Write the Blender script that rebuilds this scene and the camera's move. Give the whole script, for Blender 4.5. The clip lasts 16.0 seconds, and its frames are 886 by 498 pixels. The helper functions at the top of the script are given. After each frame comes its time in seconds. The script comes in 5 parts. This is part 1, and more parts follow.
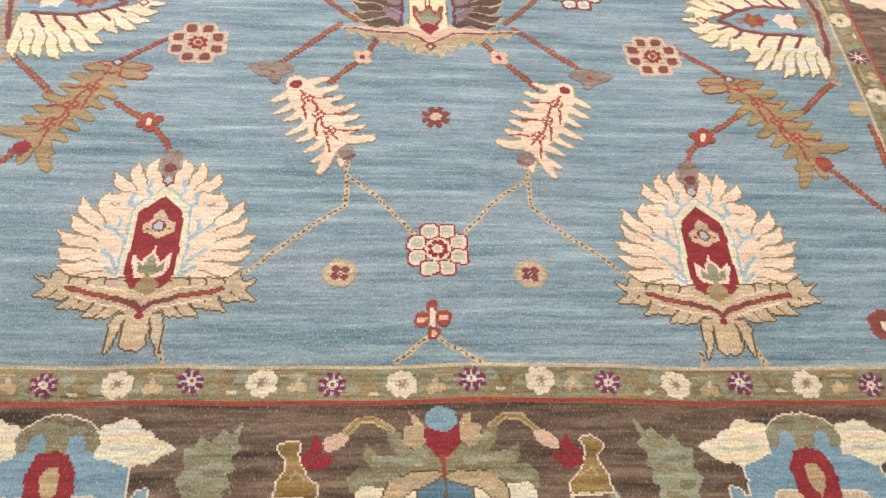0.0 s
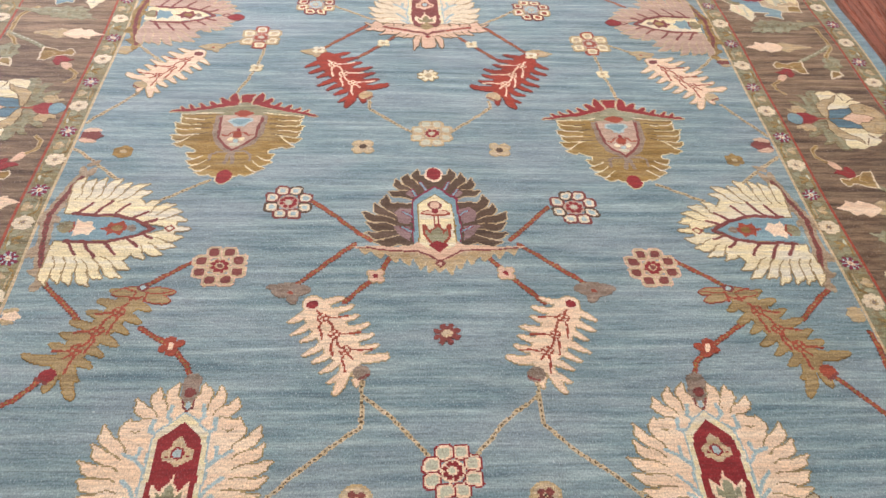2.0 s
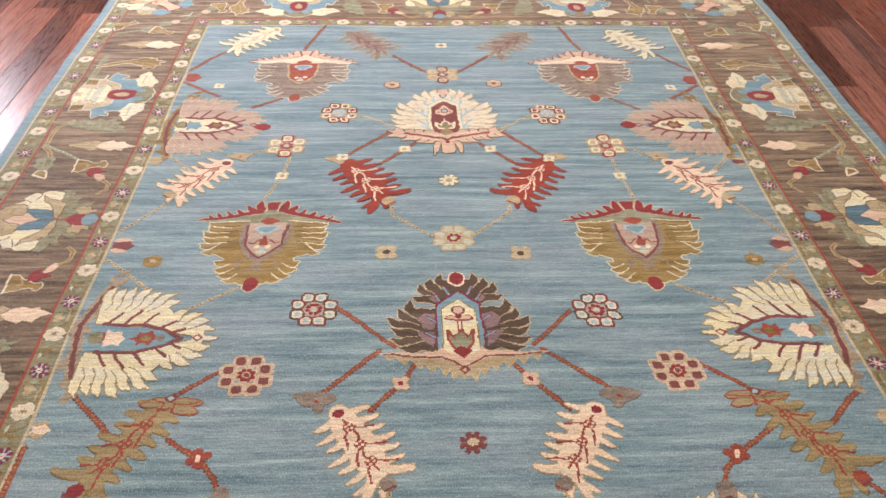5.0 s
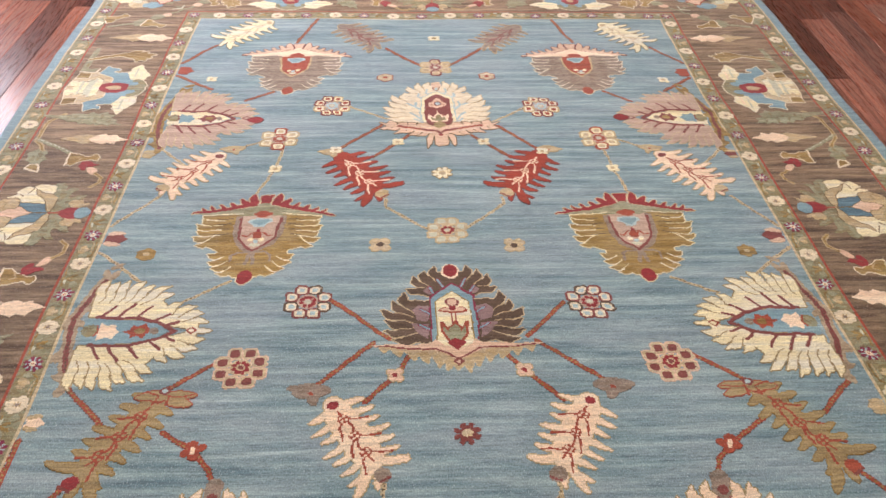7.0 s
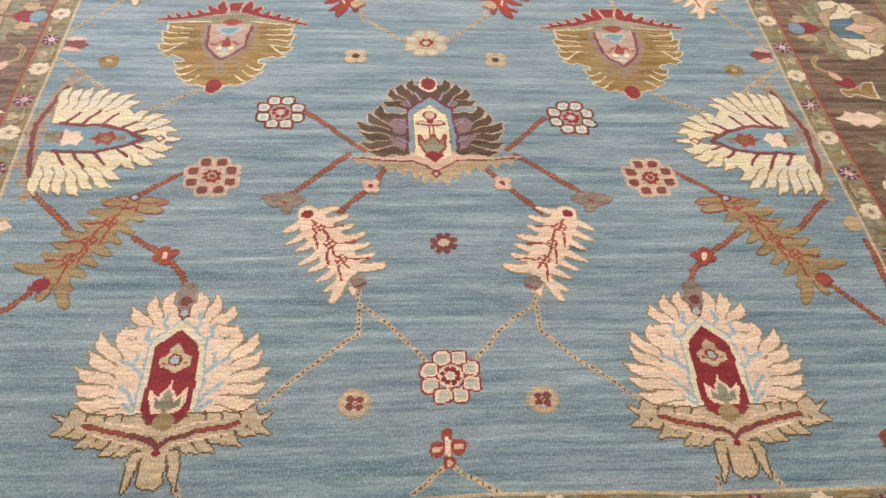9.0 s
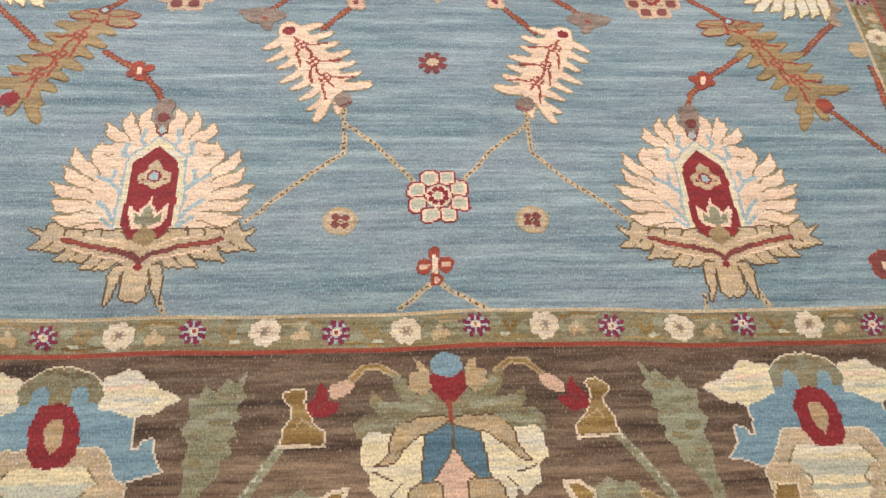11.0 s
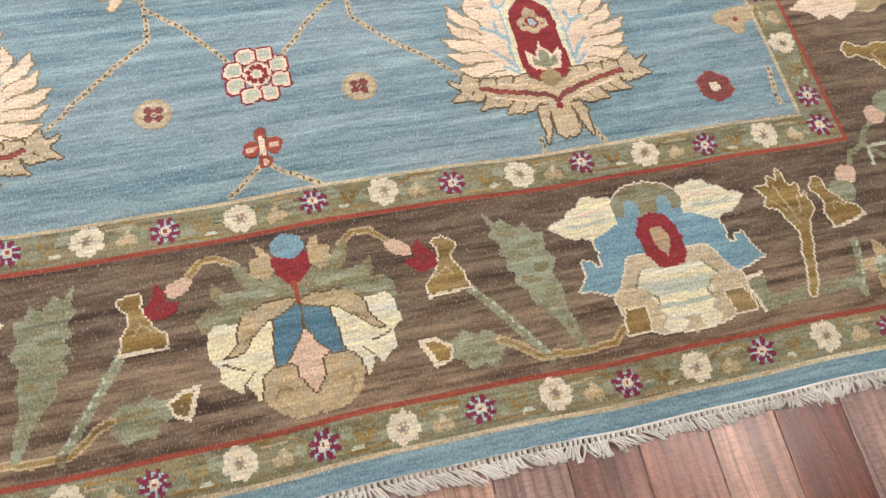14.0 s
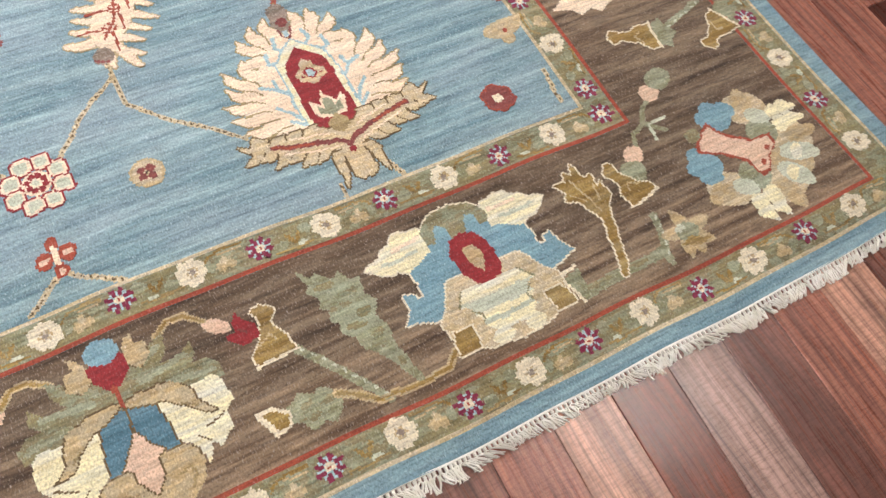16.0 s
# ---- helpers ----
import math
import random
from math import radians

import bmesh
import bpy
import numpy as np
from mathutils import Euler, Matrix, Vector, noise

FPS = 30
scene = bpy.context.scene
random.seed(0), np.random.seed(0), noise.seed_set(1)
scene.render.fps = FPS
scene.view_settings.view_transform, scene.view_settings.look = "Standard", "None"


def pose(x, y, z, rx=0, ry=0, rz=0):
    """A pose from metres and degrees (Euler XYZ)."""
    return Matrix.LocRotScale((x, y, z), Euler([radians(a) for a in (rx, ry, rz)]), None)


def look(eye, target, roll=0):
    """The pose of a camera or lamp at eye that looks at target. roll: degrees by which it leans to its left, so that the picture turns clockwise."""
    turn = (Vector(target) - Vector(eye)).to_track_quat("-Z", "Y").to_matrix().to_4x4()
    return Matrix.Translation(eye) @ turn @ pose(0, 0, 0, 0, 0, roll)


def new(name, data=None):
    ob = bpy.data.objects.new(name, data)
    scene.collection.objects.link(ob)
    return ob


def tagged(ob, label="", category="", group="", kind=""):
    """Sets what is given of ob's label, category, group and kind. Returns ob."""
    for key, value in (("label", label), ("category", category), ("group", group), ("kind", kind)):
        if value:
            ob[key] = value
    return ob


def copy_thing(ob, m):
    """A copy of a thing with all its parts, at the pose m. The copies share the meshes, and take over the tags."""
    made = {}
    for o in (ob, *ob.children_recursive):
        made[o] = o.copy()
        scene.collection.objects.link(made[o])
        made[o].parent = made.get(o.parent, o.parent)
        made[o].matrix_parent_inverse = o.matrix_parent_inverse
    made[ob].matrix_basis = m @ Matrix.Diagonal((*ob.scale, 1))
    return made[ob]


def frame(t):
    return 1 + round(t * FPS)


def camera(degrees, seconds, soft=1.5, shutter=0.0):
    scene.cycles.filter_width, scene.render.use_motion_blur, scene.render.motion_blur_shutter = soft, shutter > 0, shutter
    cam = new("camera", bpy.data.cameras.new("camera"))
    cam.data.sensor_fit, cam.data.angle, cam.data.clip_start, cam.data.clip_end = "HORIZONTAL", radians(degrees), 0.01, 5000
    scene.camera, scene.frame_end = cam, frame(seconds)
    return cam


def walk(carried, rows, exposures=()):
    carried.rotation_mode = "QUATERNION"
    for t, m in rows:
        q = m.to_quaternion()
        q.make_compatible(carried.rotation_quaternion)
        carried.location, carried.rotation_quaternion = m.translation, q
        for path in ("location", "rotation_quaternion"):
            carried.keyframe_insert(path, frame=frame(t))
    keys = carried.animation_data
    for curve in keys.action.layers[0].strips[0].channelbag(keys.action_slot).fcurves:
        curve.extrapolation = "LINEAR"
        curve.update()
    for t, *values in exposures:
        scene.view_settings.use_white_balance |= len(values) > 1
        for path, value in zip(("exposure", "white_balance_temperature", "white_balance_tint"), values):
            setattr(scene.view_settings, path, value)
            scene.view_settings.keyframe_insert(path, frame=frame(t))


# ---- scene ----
cam = camera(55.4, 16.0)
PATH = [
    (0, (-0.108, 0.142, 1.403), (0.032, 1.272, -0.241), 6.5),
    (0.5, (-0.115, 0.163, 1.443), (0.017, 1.397, -0.126), 5.3),
    (1, (-0.122, 0.178, 1.473), (0.001, 1.502, -0.02), 4.3),
    (1.5, (-0.123, 0.191, 1.499), (-0.002, 1.579, 0.064), 3.8),
    (2, (-0.123, 0.194, 1.518), (-0.003, 1.624, 0.125), 3.5),
    (2.5, (-0.131, 0.195, 1.529), (-0.015, 1.656, 0.169), 3.1),
    (3, (-0.133, 0.195, 1.543), (-0.029, 1.687, 0.215), 2.6),
    (3.5, (-0.138, 0.197, 1.554), (-0.041, 1.716, 0.257), 2.3),
    (4, (-0.14, 0.204, 1.566), (-0.048, 1.746, 0.295), 2.1),
    (4.5, (-0.138, 0.206, 1.569), (-0.057, 1.76, 0.313), 1.7),
    (5, (-0.136, 0.209, 1.574), (-0.06, 1.775, 0.332), 1.3),
    (5.2, (-0.138, 0.208, 1.575), (-0.057, 1.78, 0.342), 1.3),
    (7.5, (-0.138, 0.201, 1.566), (-0.039, 1.742, 0.294), 1.7),
    (8, (-0.132, 0.197, 1.535), (-0.006, 1.673, 0.191), 2.8),
    (8.5, (-0.14, 0.187, 1.498), (-0.001, 1.572, 0.063), 3.7),
    (9, (-0.138, 0.174, 1.471), (0.007, 1.481, -0.036), 4.5),
    (9.2, (-0.129, 0.172, 1.466), (0.012, 1.453, -0.064), 4.6),
    (11.3, (-0.141, 0.122, 1.359), (0.051, 1.135, -0.355), 8.9),
    (11.5, (-0.148, 0.116, 1.349), (0.056, 1.106, -0.377), 9.9),
    (12, (-0.13, 0.101, 1.316), (0.06, 1.024, -0.448), 10.7),
    (12.5, (-0.131, 0.089, 1.297), (0.066, 0.943, -0.501), 12.4),
    (13, (-0.13, 0.082, 1.29), (0.073, 0.901, -0.523), 12.9),
    (13.5, (-0.101, 0.087, 1.295), (0.164, 0.89, -0.518), 13.4),
    (14, (-0.032, 0.092, 1.313), (0.364, 0.899, -0.473), 13.7),
    (14.5, (0.017, 0.096, 1.325), (0.496, 0.894, -0.445), 12.8),
    (15, (0.052, 0.086, 1.331), (0.592, 0.875, -0.426), 12.4),
    (15.5, (0.072, 0.076, 1.344), (0.668, 0.852, -0.401), 13.0),
    (16, (0.102, 0.073, 1.355), (0.747, 0.835, -0.378), 13.0),
]
EXPOSURES = [(0, 0.06, 6650, 12), (1, 0.02, 6720, 12), (2, -0.29, 6780, 12), (3.5, -0.33, 6850, 12), (5, -0.38, 6900, 12), (7.5, -0.38, 6950, 13), (9, -0.27, 6950, 13), (11.5, 0.0, 6720, 12), (12, 0.06, 6650, 11), (13, 0.0, 6450, 9), (14.5, 0.14, 6320, 7), (16, 0.24, 6300, 7)]
walk(cam, [(t, look(eye, target, roll)) for t, eye, target, roll in PATH], EXPOSURES)


# ---- world, lamps ----
world = bpy.data.worlds.new("world")
scene.world = world
world.use_nodes = True
sky = world.node_tree.nodes.new("ShaderNodeTexSky")
sky.sky_type, sky.sun_disc, sky.sun_elevation, sky.sun_rotation = "NISHITA", False, radians(38), radians(250)
world.node_tree.links.new(sky.outputs["Color"], world.node_tree.nodes["Background"].inputs["Color"])
world.node_tree.nodes["Background"].inputs["Strength"].default_value = 0.1

LAMP = 35.0      # glow of the ceiling lights
WINDOW = 370.0   # watts of daylight in the window


# ---- materials ----
def lin(h):
    return tuple(((int(h[i:i + 2], 16) / 255 + 0.055) / 1.055) ** 2.4 for i in (0, 2, 4))


def nodes_of(name):
    m = bpy.data.materials.new(name)
    m.use_nodes = True
    return m, m.node_tree.nodes, m.node_tree.links, m.node_tree.nodes["Principled BSDF"]


def mapping(n, l, scale, source=None):
    """World position, scaled per axis, so that neighbouring meshes share one grain."""
    src = n.new("ShaderNodeNewGeometry").outputs["Position"] if source is None else source
    mp = n.new("ShaderNodeMapping")
    mp.inputs["Scale"].default_value = scale
    l.new(src, mp.inputs["Vector"])
    return mp.outputs["Vector"]


def noise_of(n, l, vec, scale, detail=2.0, rough=0.5):
    t = n.new("ShaderNodeTexNoise")
    t.inputs["Scale"].default_value, t.inputs["Detail"].default_value, t.inputs["Roughness"].default_value = scale, detail, rough
    l.new(vec, t.inputs["Vector"])
    return t.outputs["Fac"]


def ramp(n, l, fac, stops):
    r = n.new("ShaderNodeValToRGB")
    while len(r.color_ramp.elements) < len(stops):
        r.color_ramp.elements.new(0.5)
    for e, (p, c) in zip(r.color_ramp.elements, stops):
        e.position, e.color = p, (*c, 1)
    l.new(fac, r.inputs["Fac"])
    return r.outputs["Color"]


def mix(n, l, kind, fac, a, b):
    m = n.new("ShaderNodeMix")
    m.data_type, m.blend_type = "RGBA", kind
    if isinstance(fac, float):
        m.inputs["Factor"].default_value = fac
    else:
        l.new(fac, m.inputs["Factor"])
    for sock, v in ((m.inputs[6], a), (m.inputs[7], b)):
        if isinstance(v, tuple):
            sock.default_value = (*v, 1)
        else:
            l.new(v, sock)
    return m.outputs[2]


def wool(name, colour, light=None, dark=None, abrash=1.0, fleck=0.5, mottle=None, cloud=None, drift_of=(2.2, 6.5), depth=0.6, run=6.0, lot_shade=None):
    """Hand-knotted wool pile: dye that changes in bands along the weft, knots, stray light fibres."""
    m, n, l, b = nodes_of(name)
    c = Vector(lin(colour))
    light = lin(light) if light else tuple(min(0.95, x * 1.35 + 0.02) for x in c)
    dark = lin(dark) if dark else tuple(x * 0.66 for x in c)
    band = noise_of(n, l, mapping(n, l, (2.6, 40.0, 1.0)), 1.0, 4.0, 0.62)
    mid = noise_of(n, l, mapping(n, l, (run, 125.0, 1.0)), 1.0, 2.0, 0.6)
    fine = noise_of(n, l, mapping(n, l, (34.0, 210.0, 1.0)), 1.0, 2.0, 0.6)
    tuft = noise_of(n, l, mapping(n, l, (300.0, 190.0, 1.0)), 1.0, 2.0, 0.7)
    wide = noise_of(n, l, mapping(n, l, (0.6, 3.2, 1.0)), 1.0, 2.0, 0.5)
    half = 0.20 / max(abrash, 0.05)
    base = ramp(n, l, band, [(max(0.0, 0.5 - half), dark), (0.5, tuple(c)), (min(1.0, 0.5 + half), light)])
    if mottle:
        patch = noise_of(n, l, mapping(n, l, (38.0, 60.0, 1.0)), 1.0, 3.0, 0.6)
        base = mix(n, l, "MIX", ramp(n, l, patch, [(0.47, (0, 0, 0)), (0.56, (0.75, 0.75, 0.75))]), base, lin(mottle))
    base = mix(n, l, "MULTIPLY", 0.55 * min(1.0, abrash), base, ramp(n, l, wide, [(0.35, (0.78, 0.80, 0.82)), (0.65, (1.0, 1.0, 1.0))]))
    if cloud:
        drift = noise_of(n, l, mapping(n, l, (drift_of[0], drift_of[1], 1.0)), 1.0, 4.0, 0.6)
        base = mix(n, l, "MIX", ramp(n, l, drift, [(0.46, (0, 0, 0)), (0.62, (depth, depth, depth))]), base, lin(cloud))
    if lot_shade:
        # dye lots with painted shade and sheen: broad bands across the rug, wandering edge
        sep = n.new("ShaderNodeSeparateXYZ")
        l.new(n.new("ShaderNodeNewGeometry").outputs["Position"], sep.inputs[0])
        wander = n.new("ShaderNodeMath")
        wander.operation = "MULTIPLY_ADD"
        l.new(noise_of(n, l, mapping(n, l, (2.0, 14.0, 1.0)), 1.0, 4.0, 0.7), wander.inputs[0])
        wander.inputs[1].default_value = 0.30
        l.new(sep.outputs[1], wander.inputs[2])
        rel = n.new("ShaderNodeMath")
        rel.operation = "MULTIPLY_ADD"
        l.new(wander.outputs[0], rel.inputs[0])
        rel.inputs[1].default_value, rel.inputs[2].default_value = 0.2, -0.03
        base = mix(n, l, "MULTIPLY", 1.0, base, ramp(n, l, rel.outputs[0], [(0.2 * y, (f, f, f)) for y, f in lot_shade]))
    base = mix(n, l, "MULTIPLY", 0.8 * min(1.0, abrash), base, ramp(n, l, mid, [(0.34, (0.70, 0.71, 0.73)), (0.44, (0.94, 0.94, 0.94)), (0.56, (1.0, 1.0, 1.0)), (0.66, (1.2, 1.2, 1.18))]))
    base = mix(n, l, "MULTIPLY", 0.75, base, ramp(n, l, fine, [(0.32, (0.72, 0.72, 0.72)), (0.50, (0.97, 0.97, 0.97)), (0.68, (1.14, 1.14, 1.14))]))
    base = mix(n, l, "MULTIPLY", 0.72, base, ramp(n, l, tuft, [(0.32, (0.56, 0.55, 0.54)), (0.50, (1.0, 1.0, 1.0)), (0.68, (1.32, 1.32, 1.32))]))
    # stray pale fibre ends, short strokes in the direction of the pile
    hair = noise_of(n, l, mapping(n, l, (430.0, 130.0, 1.0)), 1.0, 1.0, 0.5)
    base = mix(n, l, "MIX", ramp(n, l, hair, [(0.60, (0, 0, 0)), (0.72, (fleck, fleck, fleck))]), base, tuple(min(0.9, x * 1.2 + 0.22) for x in c))
    # few larger tufts of undyed wool
    lint = noise_of(n, l, mapping(n, l, (190.0, 90.0, 1.0)), 1.0, 1.0, 0.5)
    base = mix(n, l, "MIX", ramp(n, l, lint, [(0.70, (0, 0, 0)), (0.80, (fleck, fleck, fleck))]), base, tuple(min(0.9, x * 1.1 + 0.34) for x in c))
    l.new(base, b.inputs["Base Color"])
    b.inputs["Roughness"].default_value = 0.70
    b.inputs["Specular IOR Level"].default_value = 0.30
    b.inputs["Sheen Weight"].default_value = 0.22
    b.inputs["Sheen Roughness"].default_value = 0.4
    pile = noise_of(n, l, mapping(n, l, (380.0, 300.0, 40.0)), 1.0, 2.0, 0.6)
    bump = n.new("ShaderNodeBump")
    bump.inputs["Strength"].default_value, bump.inputs["Distance"].default_value = 0.55, 0.0016
    l.new(pile, bump.inputs["Height"])
    l.new(bump.outputs["Normal"], b.inputs["Normal"])
    return m


WOOL = {
    "blue": wool("blue_wool", "809ba4", "a4bbc1", "5c7c88", 1.0, 0.6, None, "96a4b0", (2.2, 6.5), 0.42),
    "sky": wool("sky_blue_wool", "7a9dac", "93b4bf", "5f8494", 0.6),
    "edge": wool("edge_blue_wool", "7b98a4", "98b3bc", "628290", 0.8),
    # brown's last argument paints shadow into the near rows and sheen into far ones
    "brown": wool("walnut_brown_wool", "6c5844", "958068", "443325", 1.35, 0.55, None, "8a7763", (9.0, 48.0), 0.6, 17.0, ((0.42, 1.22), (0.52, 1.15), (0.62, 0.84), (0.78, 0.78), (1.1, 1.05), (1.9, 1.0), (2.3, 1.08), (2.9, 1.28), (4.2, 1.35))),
    "moss": wool("moss_green_wool", "857b5b", "a39a7c", "645a3f", 1.0, 0.6, "8d947c", "8b8056", (6.0, 20.0), 0.7),
    "sage": wool("sage_green_wool", "919176", "a8aa90", "73745a", 1.0, 0.55, "82815f", "a2a891", (6.0, 24.0), 0.6),
    "cream": wool("apricot_cream_wool", "ebd2b6", "f2dfca", "d8bb9d", 0.6, 0.35, None, "f1e2cc", (5.0, 26.0), 0.6),
    "ivory": wool("ivory_wool", "e8deb6", "f1e9c6", "d8c89a", 0.7, 0.4, None, "d9d8cc", (4.0, 34.0), 0.8),
    "pale": wool("pale_pink_wool", "d9b9a0", "e6ccb8", "bf9d86", 0.6, 0.3),
    "straw": wool("straw_gold_wool", "9f8b62", "b5a27b", "806d49", 0.9, 0.4),
    "rose": wool("rose_grey_wool", "bba292", "ccb5a6", "a08777", 0.7, 0.4),
    "tan": wool("tan_wool", "bea67c", "d2bf9a", "9d8660", 0.9, 0.6, "b3a487"),
    "beige": wool("beige_wool", "cab58f", "dccdac", "ae9973", 0.9, 0.75, "bcae96"),
    "red": wool("madder_red_wool", "8f262b", "a53a3c", "6f1a20", 0.5, 0.25),
    "rust": wool("rust_red_wool", "9f4731", "b45c46", "7c3423", 0.6, 0.3),
    "maroon": wool("maroon_wool", "7f3f3b", "95544f", "66302d", 0.5, 0.3),
    "olive": wool("olive_gold_wool", "92743a", "b09557", "6c5424", 1.1, 0.45, None, "a8956a", (7.0, 30.0), 0.6),
    "grey": wool("grey_brown_wool", "8b7a6c", "a29284", "6c5c50", 1.0, 0.5, "998d80"),
    "umber": wool("umber_wool", "574434", "725f50", "3e2e22", 0.7, 0.3),
    "plum": wool("plum_wool", "802542", "964060", "641a32", 0.3, 0.3),
    "mint": wool("pale_grey_green_wool", "c2c6b2", "d4d7c6", "a9af98", 0.6, 0.3),
    "fawn": wool("fawn_wool", "a08c73", "b8a68e", "84725b", 1.0, 0.55, "b3a48c"),
    "mauve": wool("mauve_brown_wool", "8d7274", "a38b8b", "705a5b", 0.7, 0.35),
    "ice": wool("pale_ice_blue_wool", "a6c1c8", "bdd2d6", "8aa8b1", 0.5, 0.3),
    "brick": wool("brick_red_wool", "9c3522", "b24a35", "7a2717", 0.6, 0.25),
    "bone": wool("bone_white_wool", "e0d5bc", "ebe2cd", "cbbda2", 0.6, 0.35),
    "teal": wool("deep_blue_wool", "53788a", "6b8fa0", "3f6172", 0.8, 0.4),
    "bark": wool("dark_olive_wool", "6a5636", "7f6b48", "4f3f26", 0.6, 0.3),
}

m_cotton, n, l, b = nodes_of("fringe_cotton")
l.new(ramp(n, l, noise_of(n, l, mapping(n, l, (60, 60, 60)), 1.0, 3.0), [(0.3, lin("f3ede2")), (0.65, lin("fdfaf4"))]), b.inputs["Base Color"])
b.inputs["Roughness"].default_value = 0.9


def wood(name, tones, island=False):
    """Printed laminate: each board takes its own tone and its own piece of grain."""
    m, n, l, b = nodes_of(name)
    if island:
        rnd = n.new("ShaderNodeNewGeometry").outputs["Random Per Island"]
    else:
        rnd = n.new("ShaderNodeObjectInfo").outputs["Random"]
    geo = n.new("ShaderNodeNewGeometry").outputs["Position"]
    shift = n.new("ShaderNodeVectorMath")
    shift.operation = "MULTIPLY_ADD"
    comb = n.new("ShaderNodeCombineXYZ")
    for s in comb.inputs:
        l.new(rnd, s)
    l.new(comb.outputs[0], shift.inputs[0])
    shift.inputs[1].default_value = (37.0, 91.0, 53.0)
    l.new(geo, shift.inputs[2])
    pos = shift.outputs[0]
    wob = n.new("ShaderNodeTexNoise")
    wob.inputs["Scale"].default_value = 1.0
    l.new(mapping(n, l, (5.0, 1.6, 1.0), pos), wob.inputs["Vector"])
    bent = n.new("ShaderNodeVectorMath")
    bent.operation = "MULTIPLY_ADD"
    l.new(wob.outputs["Color"], bent.inputs[0])
    bent.inputs[1].default_value = (0.045, 0.10, 0.0)
    l.new(pos, bent.inputs[2])
    wave = n.new("ShaderNodeTexWave")
    wave.wave_type, wave.bands_direction, wave.wave_profile = "BANDS", "X", "SIN"
    wave.inputs["Scale"].default_value, wave.inputs["Distortion"].default_value, wave.inputs["Detail"].default_value = 1.0, 5.0, 2.0
    wave.inputs["Detail Scale"].default_value, wave.inputs["Detail Roughness"].default_value = 1.2, 0.6
    l.new(mapping(n, l, (15.0, 1.1, 1.0), bent.outputs[0]), wave.inputs["Vector"])
    rings = wave.outputs["Fac"]
    figure = noise_of(n, l, mapping(n, l, (24.0, 1.4, 1.0), bent.outputs[0]), 1.0, 4.0, 0.6)
    pores = noise_of(n, l, mapping(n, l, (300.0, 9.0, 1.0), bent.outputs[0]), 1.0, 2.0, 0.6)
    cloud = noise_of(n, l, mapping(n, l, (7.0, 2.0, 1.0), pos), 1.0, 2.0)
    tone = ramp(n, l, rnd, [(k / len(tones), lin(t)) for k, t in enumerate(tones)])
    tone.node.color_ramp.interpolation = "CONSTANT"
    col = mix(n, l, "MULTIPLY", 0.9, tone, ramp(n, l, figure, [(0.34, (0.46, 0.41, 0.41)), (0.46, (0.92, 0.9, 0.89)), (0.50, (0.70, 0.66, 0.65)), (0.56, (1.08, 1.05, 1.03)), (0.68, (1.28, 1.24, 1.2))]))
    col = mix(n, l, "MULTIPLY", 0.5, col, ramp(n, l, rings, [(0.0, (0.40, 0.35, 0.36)), (0.13, (0.86, 0.82, 0.81)), (0.5, (1.0, 0.98, 0.96)), (1.0, (1.18, 1.15, 1.12))]))
    col = mix(n, l, "MULTIPLY", 0.6, col, ramp(n, l, pores, [(0.36, (0.5, 0.46, 0.47)), (0.47, (0.95, 0.94, 0.94)), (0.62, (1.14, 1.14, 1.14))]))
    col = mix(n, l, "MULTIPLY", 0.5, col, ramp(n, l, cloud, [(0.35, (0.7, 0.62, 0.62)), (0.65, (1.1, 1.06, 1.02))]))
    saw = noise_of(n, l, mapping(n, l, (55.0, 260.0, 1.0), pos), 1.0, 2.0, 0.6)
    col = mix(n, l, "MULTIPLY", 0.65, col, ramp(n, l, saw, [(0.36, (0.66, 0.62, 0.62)), (0.5, (1.0, 1.0, 1.0)), (0.66, (1.16, 1.15, 1.14))]))
    l.new(col, b.inputs["Base Color"])
    l.new(ramp(n, l, pores, [(0.3, (0.36,) * 3), (0.7, (0.23,) * 3)]), b.inputs["Roughness"])
    b.inputs["Specular IOR Level"].default_value = 0.5
    bump = n.new("ShaderNodeBump")
    bump.inputs["Strength"].default_value, bump.inputs["Distance"].default_value = 0.22, 0.0006
    l.new(pores, bump.inputs["Height"])
    # the pressed, pebbled lacquer
    peel = n.new("ShaderNodeBump")
    peel.inputs["Strength"].default_value, peel.inputs["Distance"].default_value = 0.5, 0.0008
    l.new(noise_of(n, l, mapping(n, l, (170.0, 120.0, 1.0), pos), 1.0, 2.0, 0.6), peel.inputs["Height"])
    l.new(bump.outputs["Normal"], peel.inputs["Normal"])
    l.new(peel.outputs["Normal"], b.inputs["Normal"])
    return m


# the darkest tones paint the dim reflection of the far boards into their colour
WOODS = {"light": ("d4ae9b", "c89f8b", "dcbaa8"), "red": ("b07b6a", "ba8777", "a26f60"), "grey": ("a48a82", "987e78", "ae958d"), "dark": ("896156", "7f584e", "946c60"), "chestnut": ("8b5543", "804c3c", "97614f"), "shaded_mahogany": ("5e3427", "522b21", "683d31")}
m_wood = {k: wood(k + "_laminate_board", v) for k, v in WOODS.items()}
m_wood_far = wood("laminate_board_far", [t for v in WOODS.values() for t in v], True)


def plain(name, colour, rough=0.8, spots=0.08):
    m, n, l, b = nodes_of(name)
    c = lin(colour)
    l.new(ramp(n, l, noise_of(n, l, mapping(n, l, (3, 3, 3)), 1.0, 5.0), [(0.3, tuple(x * (1 - spots) for x in c)), (0.7, c)]), b.inputs["Base Color"])
    b.inputs["Roughness"].default_value = rough
    return m


